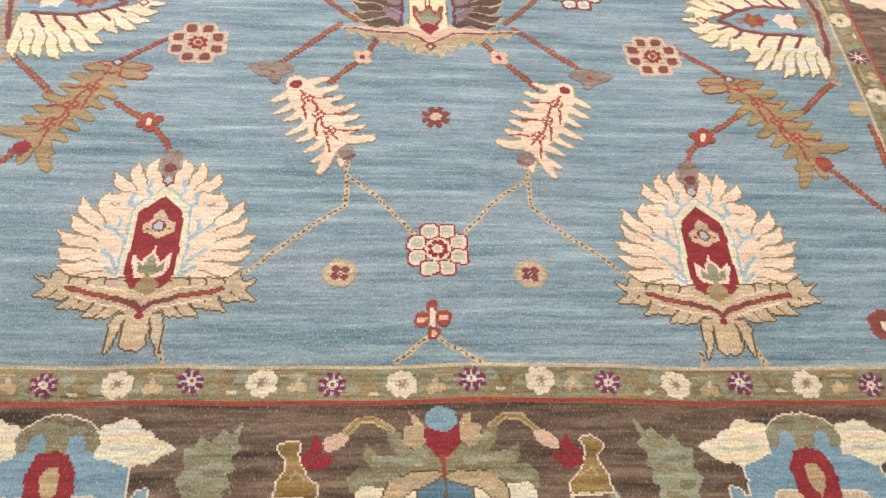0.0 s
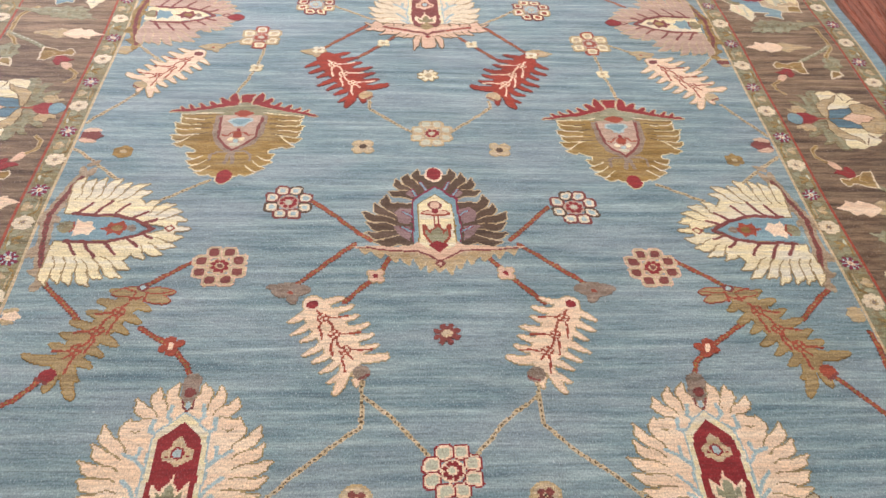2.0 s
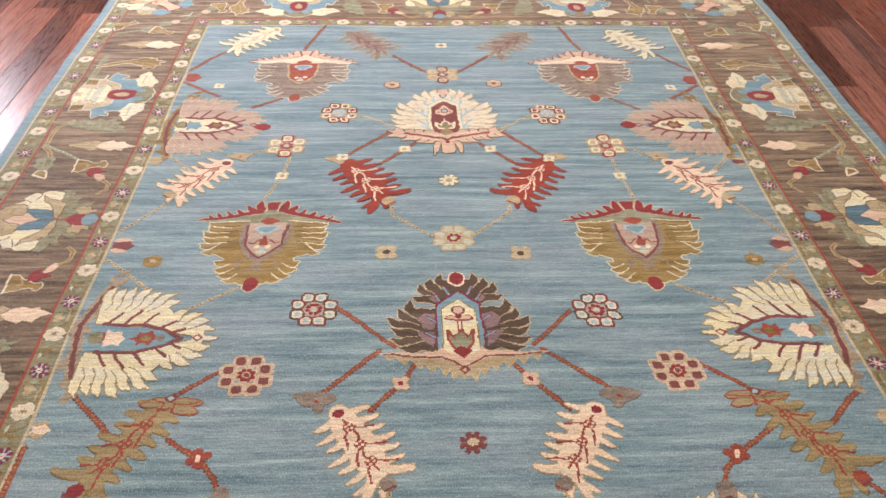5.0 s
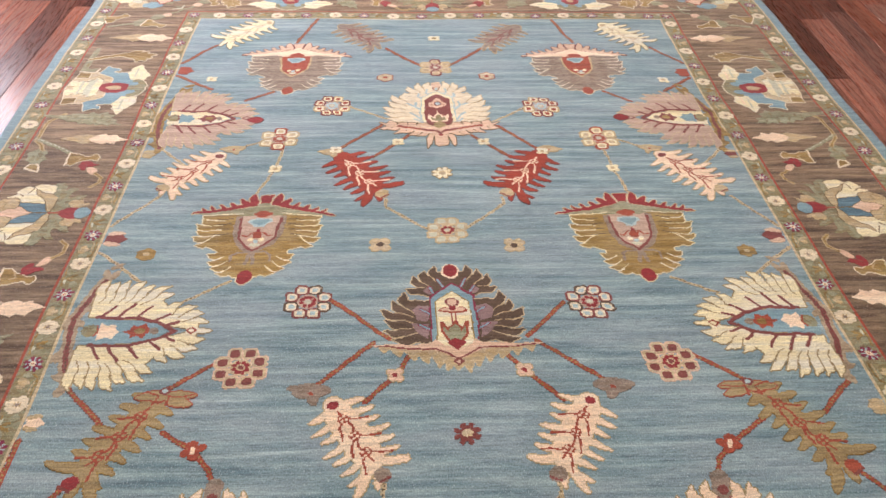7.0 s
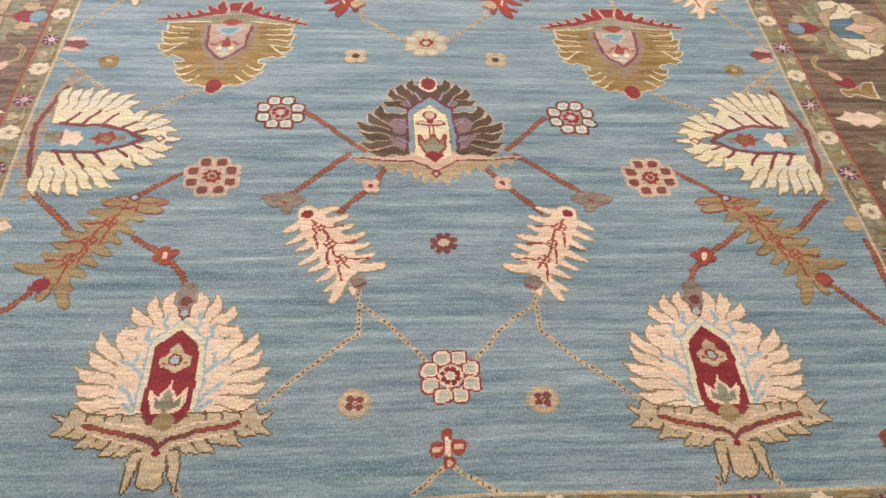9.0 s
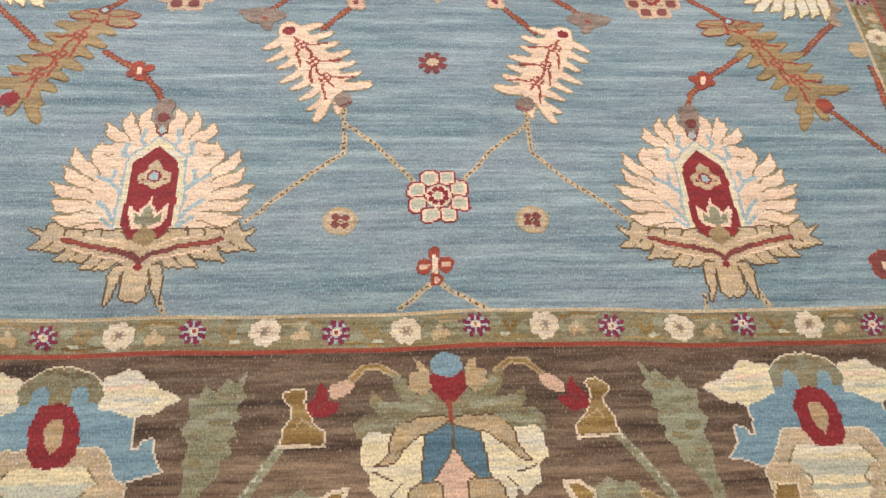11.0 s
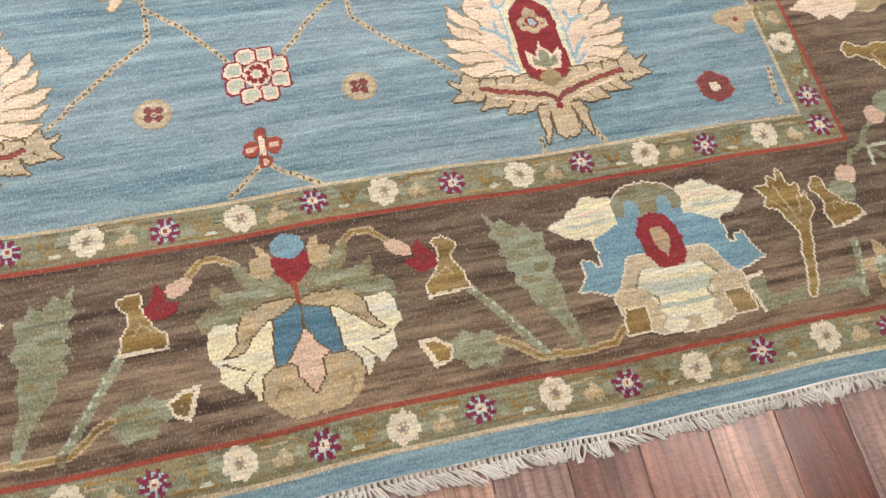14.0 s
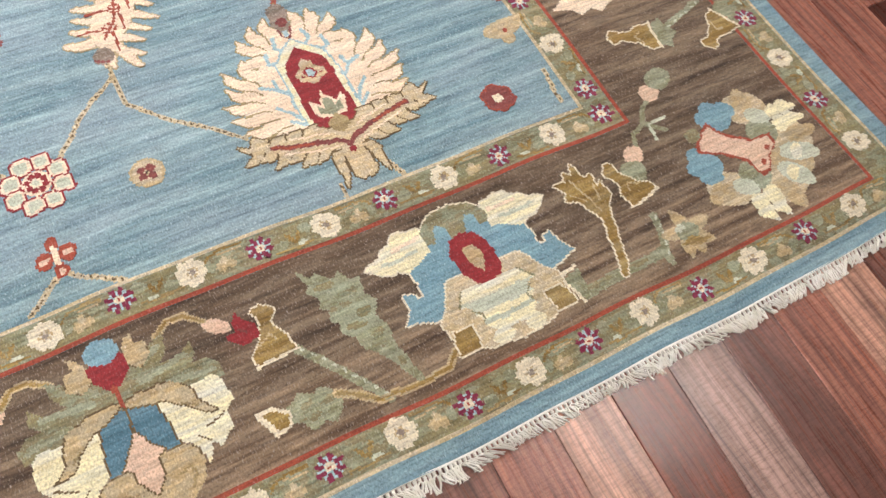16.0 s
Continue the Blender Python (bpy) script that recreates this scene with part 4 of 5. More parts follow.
for pts in (((-0.335, 1.925), (-0.178, 1.770)), ((0.304, 1.902), (0.186, 1.774)), ((-0.218, 1.757), (-0.362, 1.612)), ((0.205, 1.756), (0.355, 1.618)),
            ((-0.130, 1.708), (-0.165, 1.640), (-0.241, 1.554)), ((0.118, 1.714), (0.159, 1.649), (0.245, 1.552)),
            ((-0.731, 1.60), (-0.610, 1.700)), ((0.717, 1.60), (0.595, 1.708)), ((-0.700, 1.480), (-0.622, 1.428), (-0.575, 1.37), (-0.557, 1.317)), ((0.712, 1.485), (0.607, 1.413), (0.572, 1.37), (0.558, 1.328)),
            ((-0.958, 1.64), (-0.948, 1.61), (-0.848, 1.507)), ((0.972, 1.63), (0.966, 1.60), (0.866, 1.499)),
            ((-0.870, 1.344), (-0.92, 1.28), (-1.018, 1.215)), ((0.882, 1.319), (0.978, 1.203), (1.018, 1.17)),
            ((-0.209, 2.864), (-0.372, 2.687)), ((0.199, 2.850), (0.340, 2.671)), ((-0.118, 2.790), (-0.158, 2.741), (-0.244, 2.640)), ((0.095, 2.790), (0.140, 2.738), (0.229, 2.636)),
            ((-0.201, 3.476), (-0.048, 3.315)), ((0.198, 3.476), (0.042, 3.315)), ((-0.904, 3.512), (-1.016, 3.350)), ((0.915, 3.488), (1.018, 3.350)),
            ((-1.016, 3.240), (-0.863, 3.134)), ((1.010, 3.222), (0.884, 3.110)), ((-0.721, 3.045), (-0.623, 3.111)), ((0.642, 3.107), (0.733, 3.017)),
            ((-0.512, 3.775), (-0.576, 3.529)), ((0.530, 3.775), (0.59, 3.531)), ((1.016, 1.46), (1.018, 1.20)), ((-1.018, 1.46), (-1.018, 1.24))):
    vine(pts, "stem")

NEAR = dict(petal="cream", edge="straw", heart="red", rim="ivory", calyx="beige", stripe="maroon", accent="ice", cup="sage", bud="grey")
for x, y, f in ((-0.557, 1.093, -1), (0.553, 1.088, 1)):
    weave("palmette", palmette, x, y, 0.235, 0.25, 0.5 * f, f, 0.95, label="apricot palmette with a madder-red heart", **NEAR)
weave("palmette", dark_palmette, -0.004, 1.862, 0.235, 0.26, 0, 1, label="dark brown palmette with an ivory heart")
weave("palmette", palmette, -0.006, 2.945, 0.235, 0.25, 0, 1, label="ivory palmette with a red heart", petal="bone", edge="tan", heart="maroon", rim="ivory", calyx="pale", stripe="maroon", accent="ice", cup="moss", bud="pale")
for x, y, r, f in ((-0.577, 2.214, -2.5, 1), (0.562, 2.208, 1.0, -1)):
    weave("crowned_palmette", crowned, x, y, 0.235, 0.235, r, f, label="olive palmette under a red toothed crown", crown="red", crown_edge="beige", leaf="olive", edge="ivory", panel="rose", rim="maroon", ball="red", band="sage")
for x, y, f in ((-0.568, 3.305, 1), (0.578, 3.300, -1)):
    weave("crowned_palmette", crowned, x, y, 0.235, 0.235, -1.5 * f, f, label="grey-brown palmette with a rust panel", crown="pale", crown_edge="maroon", leaf="grey", edge="bone", panel="rust", rim="tan", ball="rust", band="cream")
for f, y, yo in ((-1, 1.815, 0), (1, 1.815, 0)):
    weave("bracket_leaf", bracket, f * 0.965, 1.83, 0.10, 0.26, 0, -f, lift=0.0009, pts=[(-0.0, 0.19), (-0.042, 0.03), (-0.03, -0.09), (0.0, -0.20)], body="fawn", vein="maroon")
    weave("half_palmette", half_palmette, f * 0.825, y, 0.205, 0.21, 90 * f, 1, label="ivory side palmette with maroon veins", petal="ivory", edge="straw", vein="maroon", lens="sky", gem="rust", bud="cream")
    weave("bracket_leaf", bracket, f * 0.975, 2.91, 0.10, 0.26, 0, -f, lift=0.0009, pts=[(0.01, 0.19), (-0.035, 0.03), (-0.03, -0.09), (0.0, -0.20)], body="olive", vein="maroon")
    weave("half_palmette", half_palmette, f * 0.835, 2.908 - 0.008 * f, 0.205, 0.21, 90 * f, 1, label="rose-grey side palmette with an ivory middle", petal="rose", edge="beige", vein="maroon", lens="ivory", gem="maroon", bud="sky")
    weave("tip", lambda c: (c.ell(0, 0, 0.026, 0.018, "red"), c.ring("maroon")), f * 0.668, 2.903, 0.04, 0.04, lift=0.0018)

for x, y, r, s, kw in ((-0.253, 1.448, 31, 1.0, dict(body="cream", edge="tan", vein="rust", eye="red", tail="grey")), (0.252, 1.443, -27, 1.0, dict(body="cream", edge="tan", vein="rust", eye="red", tail="grey")),
                       (-0.800, 1.462, -30, 1.14, dict(body="straw", edge="olive", vein="rust", eye="rust", tail="red", reach=0.68)), (0.800, 1.457, 31, 1.16, dict(body="straw", edge="olive", vein="rust", eye="rust", tail="rust", reach=0.68)),
                       (-0.278, 2.535, 33, 1.12, dict(body="brick", edge="maroon", vein="cream", eye="brick", tail="tan")), (0.262, 2.540, -30, 1.12, dict(body="brick", edge="maroon", vein="cream", eye="brick", tail="tan")),
                       (-0.838, 2.568, -39, 1.0, dict(body="cream", edge="tan", vein="rust", eye="maroon", tail="tan")), (0.828, 2.545, 36, 1.08, dict(body="cream", edge="tan", vein="rust", eye="maroon", tail="tan")),
                       (-0.310, 3.605, 42, 1.05, dict(body="grey", edge="tan", vein="maroon", eye="grey", tail=None)), (0.284, 3.595, -40, 1.05, dict(body="grey", edge="tan", vein="maroon", eye="grey", tail=None)),
                       (-0.805, 3.640, -42, 1.08, dict(body="ivory", edge="moss", vein="beige", eye="tan", tail=None)), (0.828, 3.612, 36, 1.08, dict(body="ivory", edge="moss", vein="beige", eye="tan", tail=None))):
    weave("feather_leaf", feather, x, y, 0.185 * s, 0.185 * s, r, 1 if r > 0 else -1, s, lift=0.0015, **kw)
for x, y, r, f in ((-0.372, 1.588, -8, 1), (0.372, 1.592, 8, -1)):
    weave("leaf", twig, x, y, 0.08, 0.06, r, f, lift=0.0017, body="grey")
for x, y, f in ((-0.385, 2.672, 1), (0.362, 2.685, -1), (-0.72, 2.70, 1), (0.72, 2.69, -1)):
    weave("leaf", twig, x, y, 0.08, 0.06, 0, f, 0.8, lift=0.0017, body="tan")
for x, y, r, f in ((-0.722, 1.597, 0, 1), (0.712, 1.595, 0, -1)):
    weave("leaf_cap", cap, x, y, 0.10, 0.07, r, f, lift=0.0018)

weave("rosette", rosette, -0.001, 1.093, 0.08, 0.085, 0, 1, 1.0, label="cream rosette outlined in red", petal="cream", inner="mint", edge="red", core="red")
for x, y in ((-0.550, 1.676), (0.537, 1.680)):
    weave("rosette", rosette, x, y, 0.085, 0.085, 0, 1, 1.08, petal="beige", inner="maroon", edge="pale", core="red")
for x, y, f in ((-0.398, 1.917, 1), (0.377, 1.906, -1)):
    weave("rosette", rosette, x, y, 0.085, 0.085, 0, f, 1.05, petal="bone", inner="ice", edge="maroon", core="red", alt="umber")
weave("rosette", rosette, -0.007, 2.228, 0.08, 0.085, 0, 1, 1.0, petal="beige", inner="mint", edge="tan", core="red")
for x, y, f in ((-0.573, 2.768, 1), (0.554, 2.760, -1)):
    weave("rosette", rosette, x, y, 0.085, 0.085, 0, f, 1.05, petal="ivory", inner="beige", edge="tan", core="rust", alt="rust", n=6)
for x, y, f in ((-0.396, 2.995, 1), (0.379, 2.980, -1)):
    weave("rosette", rosette, x, y, 0.085, 0.085, 0, f, 1.1, petal="ivory", inner="rust", edge="maroon", core="ice", alt="tan")
weave("rosette", rosette, -0.003, 3.312, 0.08, 0.085, 0, 1, 1.0, petal="beige", inner="tan", edge="tan", core="maroon", alt="maroon", n=6)
weave("flower", spindle, -0.012, 0.933, 0.05, 0.06)
for x, y in ((-0.193, 1.040), (0.182, 1.036)):
    weave("flower", halo, x, y, 0.045, 0.045)
weave("flower", daisy, 0.002, 1.455, 0.045, 0.045, 0, 1, 1.1, petal="maroon", core="beige", edge=None)
for x, y in ((-0.208, 2.160), (0.190, 2.153)):
    weave("flower", floret, x, y, 0.06, 0.06, petal="beige", core="umber", edge="tan", r=0.020)
for x, y in ((-0.883, 2.135), (0.882, 2.118)):
    weave("flower", floret, x, y, 0.05, 0.05, petal="olive", core="tan", n=6, r=0.017)
weave("flower", daisy, -0.009, 2.540, 0.045, 0.045, 0, 1, 1.1, petal="ivory", core="tan", edge="olive")
for x, y in ((-0.203, 3.225), (0.199, 3.233)):
    weave("flower", floret, x, y, 0.06, 0.06, petal="beige", core="rust", edge="rust", r=0.018, n=6)
for x, y in ((-0.877, 3.217), (0.90, 3.199)):
    weave("flower", floret, x, y, 0.05, 0.05, petal="ivory", core="tan", edge=None, r=0.014)
weave("flower", floret, 0.0, 3.58, 0.05, 0.05, petal="ivory", core="olive", edge=None, r=0.017)
for x, y in ((-0.565, 2.575), (0.568, 2.569), (-0.158, 2.741), (0.140, 2.738), (-0.372, 2.690), (0.340, 2.675)):
    weave("flower", floret, x, y, 0.05, 0.05, lift=0.0018, petal="ivory", core="tan", edge=None, r=0.014)
for x, y in ((-0.165, 1.642), (0.159, 1.650)):
    weave("flower", floret, x, y, 0.05, 0.05, lift=0.0018, petal="pale", core="red", edge="tan", r=0.014)
weave("flower", floret, 0.878, 0.925, 0.06, 0.06, petal="maroon", core="ivory", edge="rust", r=0.020, n=6)
for x, y, f in ((-0.622, 1.428, 1), (0.607, 1.413, -1)):
    weave("flower", joint, x, y, 0.045, 0.045, 20 * f, f, lift=0.0018)
for x, y in ((-0.557, 1.318), (0.556, 1.312)):
    weave("bud", knob, x, y, 0.04, 0.05, lift=0.0021, body="grey", tip="maroon")
for f, y in ((-1, 2.205), (1, 2.195)):
    weave("bud", bud_at_edge, f * 0.988, y, 0.06, 0.05, 0, -f, body="maroon", tip="pale")
for f, y in ((-1, 3.283), (1, 3.266)):
    weave("bud", bud_at_edge, f * 0.992, y, 0.06, 0.05, 0, -f, 0.9, body="rust", tip="rust")
for f, y, col in ((-1, 1.51, "cream"), (1, 1.515, "tan"), (-1, 2.67, "tan"), (1, 2.66, "maroon")):
    weave("bud", bud_at_edge, f * 1.0, y, 0.05, 0.05, 0, -f, 0.7, body=col, tip="tan")
weave("leaf", twig, 0.985, 1.085, 0.08, 0.06, 20, -1, body="tan")


# ---- motifs of the main border: u runs along it, v points to the field ----
def lotus(c):
    c.mirror = True
    c.poly([(0, 0.11), (0.04, 0.085), (0.076, 0.108), (0.098, 0.118), (0.094, 0.090), (0.076, 0.066), (0.110, 0.066), (0.132, 0.084), (0.136, 0.060), (0.120, 0.044), (0.146, 0.044), (0.162, 0.030), (0.160, 0.004), (0.10, 0.0), (0, 0.02)], "moss")
    c.line([(0.03, 0.066), (0.080, 0.096)], 0.012, "sage"), c.line([(0.04, 0.052), (0.116, 0.062)], 0.012, "sage"), c.line([(0.07, 0.028), (0.150, 0.020)], 0.012, "sage")
    c.poly([(0.024, 0.086), (0.030, 0.116), (0.040, 0.134), (0.054, 0.140), (0.050, 0.120), (0.068, 0.116), (0.070, 0.090), (0.050, 0.072)], "tan")
    c.poly([(0, 0.116), (0.031, 0.112), (0.029, 0.082), (0.012, 0.060), (0, 0.054)], "red")
    c.ell(0, 0.128, 0.028, 0.024, "sky"), c.line([(0, 0.06), (0, 0.024)], 0.0085, "rust")
    c.poly([(0.139, 0.012), (0.150, 0.002), (0.156, -0.040), (0.140, -0.060), (0.142, -0.082), (0.112, -0.108), (0.104, -0.094), (0.086, -0.126), (0.074, -0.080), (0.05, -0.07), (0.05, 0.005)], "ivory")
    c.poly([(0.004, 0.030), (0.047, 0.038), (0.083, 0.028), (0.107, 0.002), (0.112, -0.026), (0.133, -0.050), (0.100, -0.042), (0.082, -0.020), (0.053, 0.002), (0.012, 0.016)], "tan", True)
    c.poly([(0.050, 0.004), (0, 0.022), (0, -0.02), (0.034, -0.072), (0.058, -0.082)], "teal")
    c.poly([(0.075, -0.084), (0.022, -0.076), (0, -0.07), (0, -0.162), (0.047, -0.158), (0.076, -0.130)], "tan", True)
    c.poly([(0, -0.010), (0.008, -0.036), (0.038, -0.074), (0.024, -0.080), (0.022, -0.104), (0.012, -0.120), (0, -0.136)], "pale")
    for a, b in (("tan", "ivory"), ("tan", "moss"), ("teal", "ivory"), ("teal", "tan"), ("pale", "teal"), ("pale", "tan")):
        c.seam(a, b, "bark")
    c.line([(0.136, -0.056), (0.104, -0.068)], 0.0036, "bark"), c.line([(0.104, -0.094), (0.088, -0.076)], 0.0036, "bark")
    c.line([(0, 0.02), (0, -0.012)], 0.0042, "bark"), c.line([(0.036, -0.118), (0.056, -0.112), (0.064, -0.128), (0.048, -0.144)], 0.0042, "straw"), c.line([(0.08, -0.012), (0.100, -0.030)], 0.0042, "straw")


def blue_palmette(c):
    c.mirror = True
    c.poly([(0.022, 0.0), (0.067, 0.0), (0.086, -0.022), (0.104, -0.056), (0.122, -0.072), (0.120, -0.100), (0.112, -0.130), (0.066, -0.150), (0, -0.157), (0, 0)], "beige")
    c.poly([(0, 0.078), (0.046, 0.080), (0.082, 0.070), (0.122, 0.040), (0.124, -0.012), (0.136, -0.012), (0.140, 0.004), (0.156, 0.004), (0.160, -0.026), (0.178, -0.050), (0.148, -0.056), (0.112, -0.066), (0.096, -0.040), (0.080, -0.006), (0, -0.002)], "sky")
    c.poly([(0.193, 0.076), (0.176, 0.086), (0.158, 0.088), (0.150, 0.102), (0.132, 0.108), (0.122, 0.122), (0.102, 0.126), (0.084, 0.116), (0.070, 0.118), (0.060, 0.094), (0.066, 0.062), (0.086, 0.056), (0.104, 0.048), (0.122, 0.040), (0.140, 0.054), (0.156, 0.050), (0.174, 0.062)], "ivory")
    c.line([(0.074, 0.098), (0.130, 0.096)], 0.008, "cream"), c.line([(0.09, 0.074), (0.160, 0.074)], 0.007, "mint")
    c.poly([(0, 0.134), (0.040, 0.128), (0.066, 0.104), (0.066, 0.078), (0.052, 0.074), (0, 0.074)], "moss", True)
    c.poly([(0.016, 0.064), (0.018, 0.096), (0.030, 0.106), (0.044, 0.098), (0.050, 0.066)], "sky"), c.poly([(0, 0.100), (0.012, 0.092), (0.012, 0.070), (0, 0.066)], "moss")
    # pale stripes of the underside
    for y0, y1, w0, w1, col in ((-0.034, -0.066, 0.058, 0.084, "ivory"), (-0.060, -0.070, 0.080, 0.060, "mint"), (-0.070, -0.088, 0.056, 0.062, "mint"), (-0.086, -0.102, 0.062, 0.050, "ivory"), (-0.100, -0.116, 0.052, 0.056, "mint"), (-0.110, -0.130, 0.056, 0.036, "ivory")):
        c.poly([(0, y0), (w0, y0), (w1, y1), (0, y1)], col)
    c.ell(0.034, -0.140, 0.022, 0.014, "ivory")
    c.poly([(0.072, -0.096), (0.116, -0.094), (0.122, -0.140), (0.078, -0.144)], "olive")
    c.ring("bone")
    c.seam("sky", "beige", "bone"), c.seam("olive", "beige", "bone")
    c.line([(0.060, -0.036), (0.080, -0.064)], 0.0036, "moss"), c.line([(0.062, -0.074), (0.046, -0.090), (0.052, -0.104)], 0.0036, "moss")
    c.poly([(0, 0.074), (0.026, 0.068), (0.040, 0.036), (0.039, -0.010), (0.024, -0.032), (0, -0.036)], "red"), c.poly([(0, 0.046), (0.012, 0.044), (0.017, 0.026), (0.012, 0.004), (0, -0.014)], "tan")


def bell(c, bloom="red", bare=False, cup=False):
    """A jug-shaped olive calyx with a tulip bloom at its side."""
    c.poly([(-0.004, 0.042), (0.012, 0.046), (0.030, 0.036), (0.030, 0.026), (0.019, 0.015), (0.021, -0.005), (0.032, -0.024), (0.036, -0.052), (-0.033, -0.055), (-0.034, -0.036), (-0.014, -0.016), (-0.006, 0.003), (0.0015, 0.019)], "olive")
    c.ring("bone")
    c.line([(-0.020, -0.026), (0.004, -0.010), (0.014, -0.026)], 0.0036, "tan"), c.line([(-0.036, -0.058), (0.040, -0.055)], 0.0055, "bone")
    if cup:
        c.poly([(-0.028, -0.060), (0.034, -0.060), (0.046, -0.080), (0.020, -0.090), (0.0, -0.106), (-0.020, -0.090), (-0.040, -0.084)], "sage")
    if not bare:
        c.poly([(-0.030, 0.056), (-0.022, 0.034), (-0.006, 0.014), (-0.010, -0.006), (-0.037, -0.009), (-0.058, 0.006), (-0.060, 0.018), (-0.042, 0.020), (-0.042, 0.038)], bloom)
        c.line([(-0.026, 0.010), (-0.038, 0.020)], 0.0036, "maroon")
        c.poly([(-0.050, 0.024), (-0.046, 0.042), (-0.066, 0.058), (-0.088, 0.058), (-0.078, 0.036)], "pale", True)
        q = [(-0.082, 0.060), (-0.105, 0.084), (-0.135, 0.084), (-0.160, 0.064)]
        c.line(q, 0.013, "tan"), c.line(q, 0.0065, "olive")


def stalk(c, dx=0.10, dy=-0.145):
    c.line([(0, 0), (dx, dy)], 0.015, "sage"), c.line([(0.004, 0), (dx + 0.004, dy)], 0.004, "mint", 0.02)


def green_leaf(c):
    """A tall ragged leaf, mottled green."""
    c.u = c.u / 0.82
    c.poly([(-0.062, 0.132), (-0.049, 0.098), (-0.063, 0.084), (-0.042, 0.068), (-0.052, 0.046), (-0.034, 0.041), (-0.044, 0.018), (-0.026, 0.009), (-0.034, -0.012), (-0.010, -0.024), (-0.010, -0.052), (0.017, -0.069), (0.037, -0.102), (0.059, -0.14), (0.077, -0.145), (0.066, -0.102), (0.052, -0.060), (0.061, -0.030), (0.051, 0.0), (0.066, 0.030), (0.048, 0.046), (0.060, 0.084), (0.036, 0.082), (0.024, 0.108), (0.003, 0.093), (-0.020, 0.120), (-0.034, 0.110)], "sage")
    for x, y, w, h in ((-0.020, 0.086, 0.024, 0.008), (0.022, 0.062, 0.022, 0.007), (-0.010, 0.040, 0.026, 0.007), (0.030, 0.016, 0.020, 0.008), (0.002, -0.004, 0.022, 0.006), (0.034, -0.030, 0.014, 0.007), (0.022, -0.054, 0.016, 0.006), (0.048, -0.096, 0.008, 0.010)):
        c.ell(x, y, w, h, "moss")


def ribbon(c):
    """The winding olive stem at the foot of the border, with its ragged green leaf and tip."""
    p = [(0.155, -0.098), (0.10, -0.144), (-0.03, -0.146), (-0.066, -0.118), (-0.090, -0.104)]
    c.poly([(-0.084, -0.122), (-0.092, -0.092), (-0.112, -0.082), (-0.124, -0.090), (-0.148, -0.076), (-0.160, -0.088), (-0.182, -0.092), (-0.176, -0.122), (-0.160, -0.128), (-0.150, -0.146), (-0.124, -0.140), (-0.110, -0.150)], "sage")
    c.ell(-0.125, -0.104, 0.030, 0.009, "moss"), c.ell(-0.145, -0.124, 0.020, 0.007, "moss")
    c.line(p, 0.0150, "tan"), c.line(p, 0.0072, "olive")
    c.poly([(-0.170, -0.096), (-0.196, -0.080), (-0.226, -0.076), (-0.218, -0.100), (-0.204, -0.130), (-0.178, -0.124)], "bone"), c.poly([(-0.176, -0.100), (-0.196, -0.088), (-0.216, -0.084), (-0.208, -0.102), (-0.198, -0.122), (-0.182, -0.118)], "olive")


def gold_plant(c):
    """A pronged tulip head on a thin bent stem."""
    c.poly([(0.004, 0.108), (-0.008, 0.084), (-0.024, 0.096), (-0.026, 0.074), (-0.052, 0.076), (-0.040, 0.052), (-0.052, 0.036), (-0.030, 0.026), (-0.020, -0.002), (-0.010, -0.030), (-0.024, -0.080), (-0.046, -0.150), (-0.034, -0.150), (-0.008, -0.086), (0.010, -0.032), (0.020, -0.004), (0.038, 0.012), (0.040, 0.048), (0.026, 0.040), (0.030, 0.072), (0.014, 0.068)], "olive")
    c.ring("bone")
    c.line([(-0.018, 0.076), (-0.008, 0.036), (0.0, -0.010)], 0.0036, "tan"), c.line([(0.022, 0.050), (0.010, 0.014)], 0.0036, "tan"), c.line([(-0.034, 0.044), (-0.014, 0.020)], 0.0036, "tan")


def foot_stem(c):
    """A ragged green stem that runs on along the foot of the border, from a stepped block."""
    c.poly([(-0.085, 0.036), (-0.050, 0.046), (-0.052, 0.006), (0.030, 0.010), (0.130, 0.014), (0.130, -0.006), (0.030, -0.014), (-0.070, -0.018)], "sage")
    c.line([(-0.088, 0.044), (-0.054, 0.052)], 0.0075, "bone"), c.line([(-0.088, 0.040), (-0.074, -0.020)], 0.0060, "bone")
    c.ell(-0.030, 0.0, 0.030, 0.006, "moss"), c.ell(0.060, 0.002, 0.026, 0.005, "moss")


def white_leaf(c):
    c.poly([(-0.002, 0.135), (-0.018, 0.10), (-0.030, 0.095), (-0.022, 0.07), (-0.034, 0.055), (-0.020, 0.02), (0.0, 0.0), (0.022, 0.018), (0.034, 0.05), (0.022, 0.065), (0.030, 0.088), (0.014, 0.10)], "cream")
    c.poly([(-0.02, 0.012), (-0.03, -0.01), (-0.012, -0.04), (0.0, -0.10), (0.014, -0.04), (0.028, -0.008), (0.018, 0.014), (0, -0.004)], "tan")
    c.ring("beige", 1, "tan")


def light_flower(c):
    for x, y in ((-0.03, 0.01), (0.0, 0.025), (0.03, 0.005), (0.0, -0.02), (-0.02, -0.03), (0.02, -0.025)):
        c.leaf(x * 0.2, y * 0.2, math.degrees(math.atan2(y, x)), 0.050, 0.034, "tan", 0.1, 0.8)
    c.ell(0, 0, 0.024, 0.020, "sage"), c.ell(-0.010, 0.012, 0.012, 0.008, "mint"), c.poly([(-0.03, -0.02), (0.0, -0.012), (0.035, -0.03), (0.01, -0.035)], "olive")


